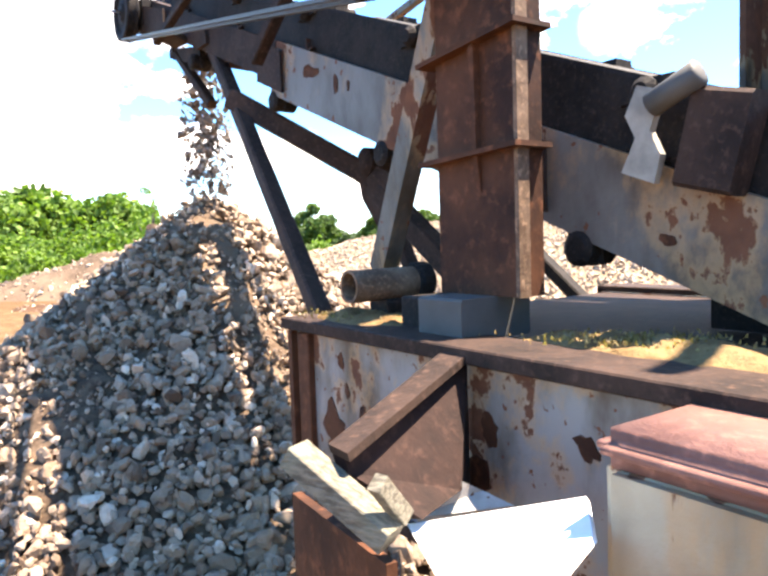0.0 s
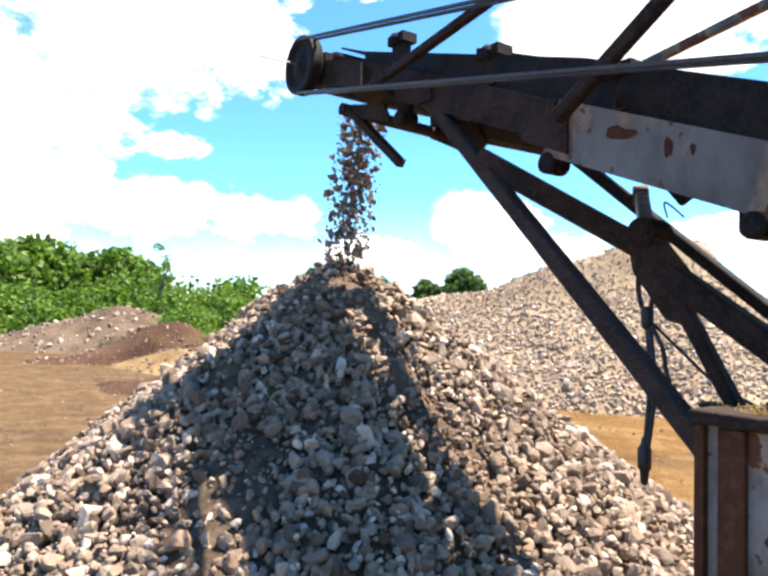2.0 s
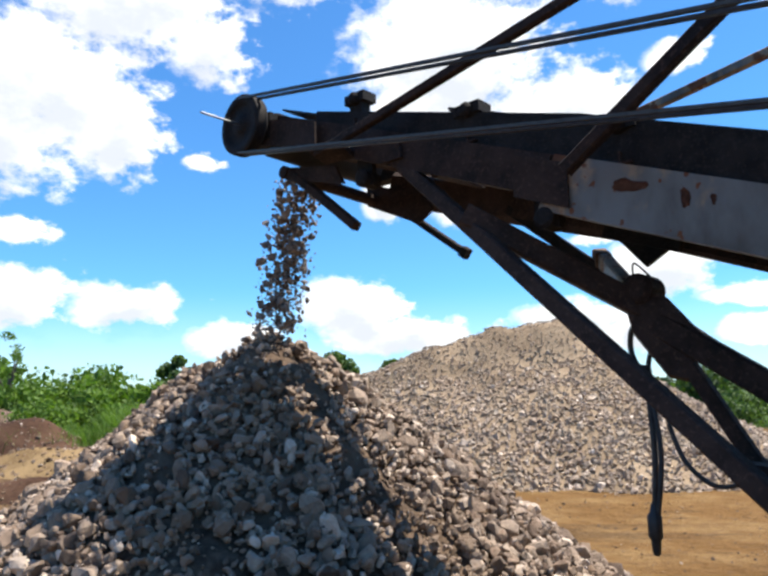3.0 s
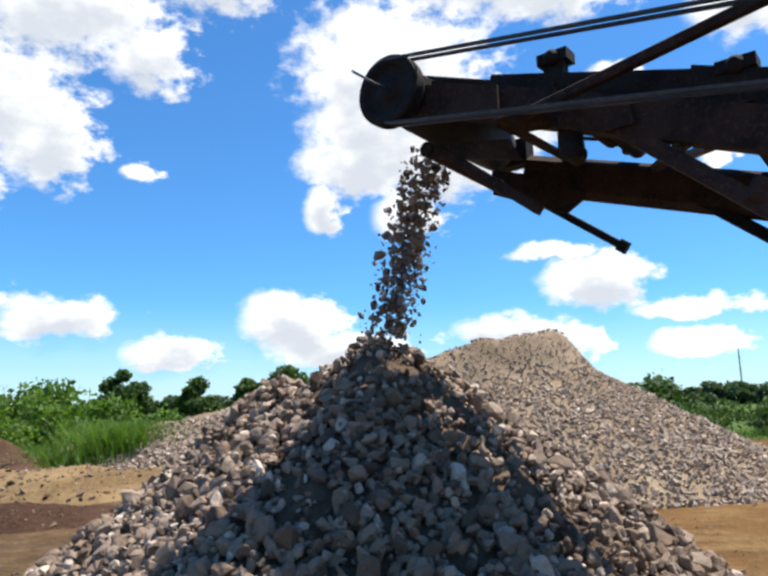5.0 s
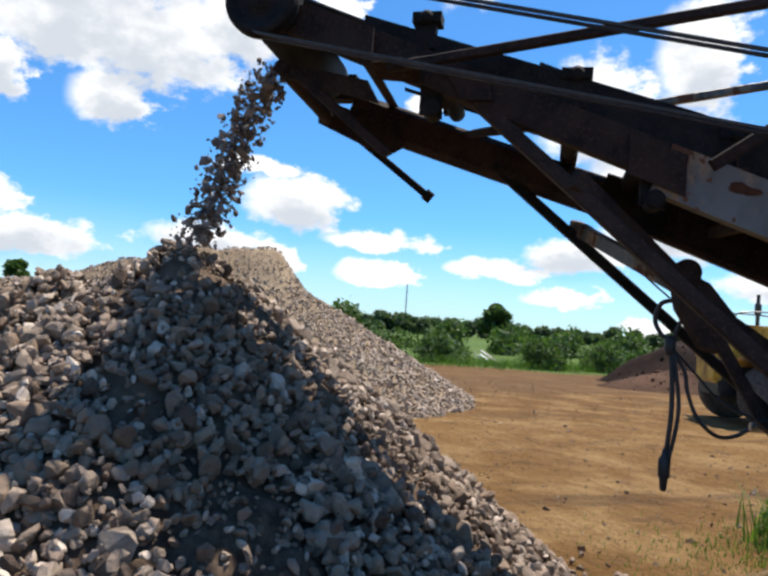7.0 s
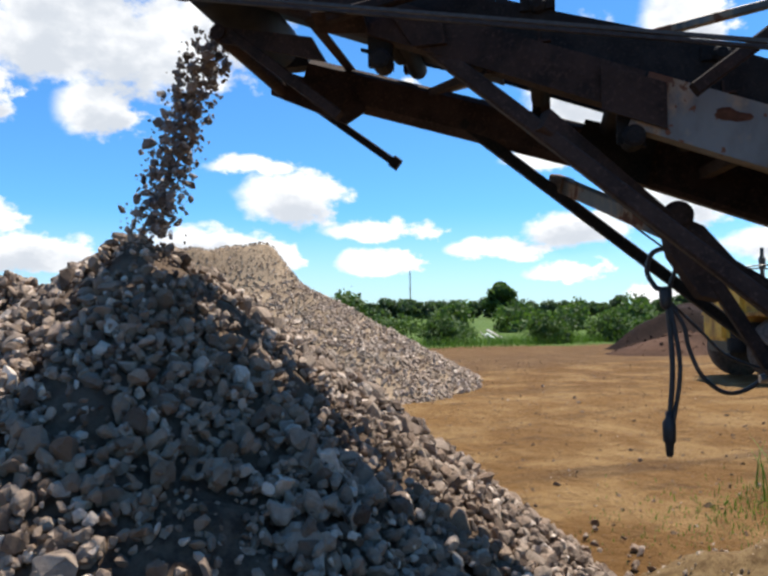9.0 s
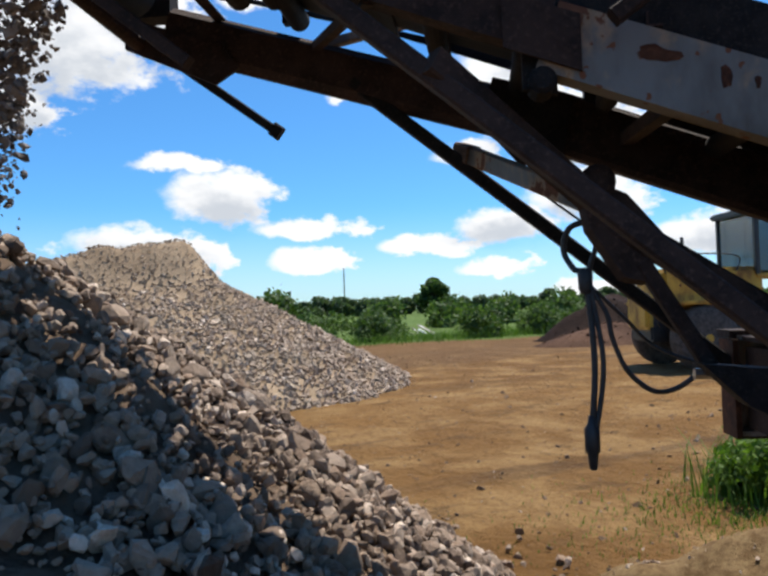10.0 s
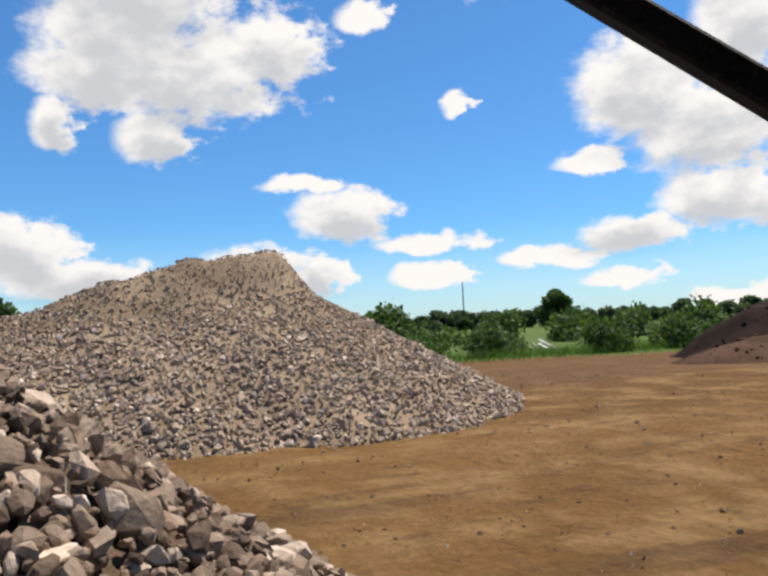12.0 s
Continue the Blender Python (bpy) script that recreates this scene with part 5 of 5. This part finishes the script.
def plants():
    # shrubs along the yard's left edge
    for i in range(17):
        a = radians(-70 + 4.2 * i)
        d = 31 + 4 * rng.uniform()
        w = rng.uniform(4.2, 6.0)
        shrub(-1 + d * math.sin(a), d * math.cos(a) + 1, w, rng.uniform(2.2, 3.4) if i < 12 else rng.uniform(1.4, 2.0), M_LEAF, 0.2, 330)
    for x, y, h, w in ((-44, 38, 6.6, 9), (-37, 42, 6.4, 9), (-50, 30, 6.4, 10), (-31, 44, 5.2, 8), (-56, 22, 6, 9), (-40, 34, 5.4, 8)):
        tree("tree", x, y, h, w, M_LEAF, "leafy green tree behind the shrubs", 0.42, 620, clumps=26)
    for x, y, w, h in ((-12.5, 26.5, 3.2, 2.3), (-10.3, 27.4, 3.0, 2.1), (-8.6, 29.0, 2.6, 1.7), (-15, 25.6, 3.4, 2.2), (-17.5, 25, 3.4, 2.4), (-20.5, 24.5, 3.6, 2.5), (-23.5, 23.5, 3.6, 2.6)):
        shrub(x, y, w, h, M_LEAF, 0.17, 420)
    tree("sapling", -17.0, 28.0, 4.8, 1.6, M_LEAF, "thin sparse sapling above the shrubs", 0.12, 60, clumps=10)
    for x, y, h, w in ((-8.5, 66, 5.8, 6.0), (-12.5, 68, 5.0, 5.0), (-3.6, 74, 5.6, 4.2), (-18, 70, 5, 5), (-24, 66, 6, 6)):
        tree("tree", x, y, h * 0.92, w * 0.85, M_LEAFDARK, "small dark green tree beyond the gravel", 0.34, 420, clumps=24)
    # shrubs past the yard's far edge
    for i in range(20):
        x = 11.5 + 2.3 * i + rng.uniform(-0.7, 0.7)
        y = 33.5 - 0.12 * (x - 11.5) + rng.uniform(-2.5, 3.5)
        shrub(x, y, rng.uniform(2.4, 4.2), rng.uniform(0.8, 1.7), M_LEAFDARK, 0.15, 420)
    for x, y, h, w in ((28.5, 48, 2.4, 4), (38.5, 52, 2.8, 5), (42, 50, 2.6, 5), (33, 47, 1.8, 3.6), (47, 46, 2.8, 5), (17.5, 44, 2.6, 4.5)):
        shrub(x, y, w, h, M_LEAFDARK, 0.3, 130)
    tree("tree", 83.5, 120, 7.6, 7.0, M_LEAFDARK, "tall rounded tree standing in the meadow", 0.55, 620, clumps=26)
    # hedgerow of distant trees along the horizon
    for i in range(34):
        a = radians(17 + 1.45 * i)
        d = 168 + rng.uniform(-10, 10)
        h = rng.uniform(3.0, 4.7)
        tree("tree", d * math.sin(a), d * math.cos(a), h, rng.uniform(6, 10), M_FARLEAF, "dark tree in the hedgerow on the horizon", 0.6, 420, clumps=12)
    for i in range(30):
        a = radians(-65 + 2.7 * i)
        d = 190 + rng.uniform(-10, 20)
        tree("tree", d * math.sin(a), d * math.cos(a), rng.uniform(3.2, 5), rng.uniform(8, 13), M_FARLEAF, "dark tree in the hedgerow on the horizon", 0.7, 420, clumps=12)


plants()


def weeds(name, centre, rx, ry, n, lo, hi, mat, label):
    """Blades of grass, each a bent strip."""
    vs, fs = [], []
    for i in range(n):
        x, y = centre[0] + rng.normal(0, rx), centre[1] + rng.normal(0, ry)
        z = centre[2] + (ground_height(x, y) if centre[2] == 0 else 0)
        h, a = rng.uniform(lo, hi), rng.uniform(0, 2 * math.pi)
        w, lean = min(h * 0.012 + 0.004, 0.018), rng.uniform(0.1, 0.7) * h
        dx, dy = math.cos(a), math.sin(a)
        b = len(vs)
        for t in (0, 0.55, 1.0):
            k = w * (1 - 0.85 * t)
            cx, cy, cz = x + dx * lean * t * t, y + dy * lean * t * t, z + h * (t - 0.2 * t * t)
            vs += [(cx - dy * k, cy + dx * k, cz), (cx + dy * k, cy - dx * k, cz)]
        fs += [(b, b + 1, b + 3, b + 2), (b + 2, b + 3, b + 5, b + 4)]
    ob = new(name, mesh_from_arrays(name, np.array(vs), np.array(fs), mat))
    tagged(ob, label, "grass", kind="stuff")


for x, y, w, h in ((5.85, 4.45, 0.8, 0.62), (6.25, 4.75, 0.8, 0.75), (5.75, 4.85, 0.5, 0.4), (6.5, 4.3, 0.8, 0.7)):
    shrub(x, y, w, h, M_LEAF, 0.05, 4200, 0.0, "weed_plant", "bushy green weed growing beside the machine frame")
weeds("weeds", (6.05, 4.6, 0), 0.30, 0.26, 1100, 0.12, 0.6, M_GRASS, "tall green weeds growing beside the machine frame")
weeds("weeds", (5.3, 4.4, 0), 0.45, 0.4, 900, 0.02, 0.11, M_GRASS, "low green weeds growing beside the machine frame")
for x, y, w, h in ((-9.4, 23.6, 1.8, 1.2), (-4.9, 22.2, 1.7, 1.0), (-11.8, 21.6, 2.2, 1.5)):
    shrub(x, y, w, h, M_LEAF, 0.11, 700, 0.2)
weeds("tall_grass", (-6.9, 20.2, 0), 0.75, 0.5, 5200, 0.7, 2.0, M_GRASS, "thick clump of tall green grass behind the soil bank")
weeds("tall_grass", (-9.0, 19.4, 0), 1.1, 0.7, 2600, 0.4, 1.3, M_GRASS, "ragged green grass round the rubble heap")
weeds("tall_grass", (-5.2, 20.6, 0), 0.9, 0.5, 2200, 0.3, 1.1, M_GRASS, "ragged green grass behind the soil bank")
weeds("meadow_grass", (-7.5, 27.0, 0), 4.5, 1.2, 7000, 0.3, 1.3, M_GRASS, "tall green grass along the yard's edge")
weeds("meadow_grass", (24.0, 31.0, 0), 8.0, 1.6, 6000, 0.2, 0.7, M_GRASS, "rough green grass along the yard's edge")
weeds("weeds", (5.0, 4.7, 0), 1.0, 0.5, 900, 0.02, 0.06, M_GRASS, "sparse green weeds on the dirt")


def spill(s0, n0, rx, ry, top, base, label):
    """Dirt and straw heaped on the deck."""
    bm = B()
    k, rings = 40, []
    for i in range(13):
        r = i / 12
        row = []
        for j in range(k):
            a = 2 * math.pi * j / k
            ragged = 1 + 0.22 * noise.noise(Vector((2.1 * math.cos(a), 2.1 * math.sin(a), s0)))
            q = W(s0 + rx * r * ragged * math.cos(a), n0 + ry * r * ragged * math.sin(a), 0)
            lift = top * (1 - r * r) * (0.75 + 0.6 * noise.noise(Vector((q.x * 14, q.y * 14, 3)))) + 0.010 * (1 - r) * noise.noise(Vector((q.x * 60, q.y * 60, 1)))
            row.append(bm.verts.new((q.x, q.y, base + lift - 0.004 * (i == 12))))
        rings.append(row)
    for r0, r1 in zip(rings, rings[1:]):
        for j in range(k):
            bm.faces.new((r0[j], r1[j], r1[(j + 1) % k], r0[(j + 1) % k]))
    bm.faces.new(rings[0])
    bmesh.ops.recalc_face_normals(bm, faces=bm.faces[:])
    return solid("dirt_spill", bm, M_SOIL, label, "dirt", smooth=True)


spill(3.06, -0.16, 0.22, 0.12, 0.035, 1.572, "dry yellow dirt and straw on the frame's end")
spill(3.95, -0.06, 0.42, 0.16, 0.06, 1.546, "dry yellow dirt heaped along the frame's deck")
spill(4.75, -0.12, 0.45, 0.15, 0.075, 1.546, "dry yellow dirt heaped along the frame's deck")
for x, n in ((3.06, -0.16), (3.9, -0.06), (4.7, -0.12)):
    weeds("straw", W(x, n, 1.585), 0.10, 0.05, 500, 0.004, 0.014, M_STRAW, "dry straw scattered on the dirt of the deck")


def mast():
    m = thing("radio_mast", (184.2, 350, 0), "thin grey lattice radio mast on the horizon", "mast")
    part("pole", lathe(B(), (184.2, 350, 0), UP, [(0, 0.45), (25.5, 0.3)], 8), M_LIGHTSHEET, m)
    for z in (8.0, 15.0, 21.0):
        part("collar", lathe(B(), (184.2, 350, z), UP, [(0, 0.6), (0.4, 0.6)], 8), M_LIGHTSHEET, m)


mast()


def scrap_heap():
    for i in range(9):
        x, y = 23.6 + rng.normal(0, 0.9), 36.5 + rng.normal(0, 0.4)
        a = rng.uniform(0, math.pi)
        d = Vector((math.cos(a), math.sin(a), rng.uniform(-0.1, 0.9)))
        p = Vector((x, y, 0.05))
        bm = extrude(B(), box_outline(rng.uniform(0.06, 0.3), 0.05, 0.1), p, p + d * rng.uniform(0.5, 1.4))
        solid("scrap_piece", bm, M_SHEET if i % 2 else M_LIGHTSHEET, "pale scrap piece lying at the yard's edge", "scrap", "scrap pieces")


scrap_heap()

# ---------------------------------------------------------------- single stones on the near pile
SINGLE_MESHES = []
for v, f in ROUGH_STONES:
    SINGLE_MESHES.append(mesh_from_arrays("stone", v, f, M_STONE1))
for k in range(len(SINGLE_AT)):
    ob = new("stone", SINGLE_MESHES[k % len(SINGLE_MESHES)])
    ob.parent = PILE
    turn = Euler(rng.uniform(0, 6.28, 3)).to_quaternion()
    ob.matrix_parent_inverse = Matrix.Translation(PILE.location).inverted()
    ob.matrix_basis = Matrix.LocRotScale(Vector(SINGLE_AT[k]), turn, Vector((1, 1, 1)) * float(SINGLE_SIZE[k]))
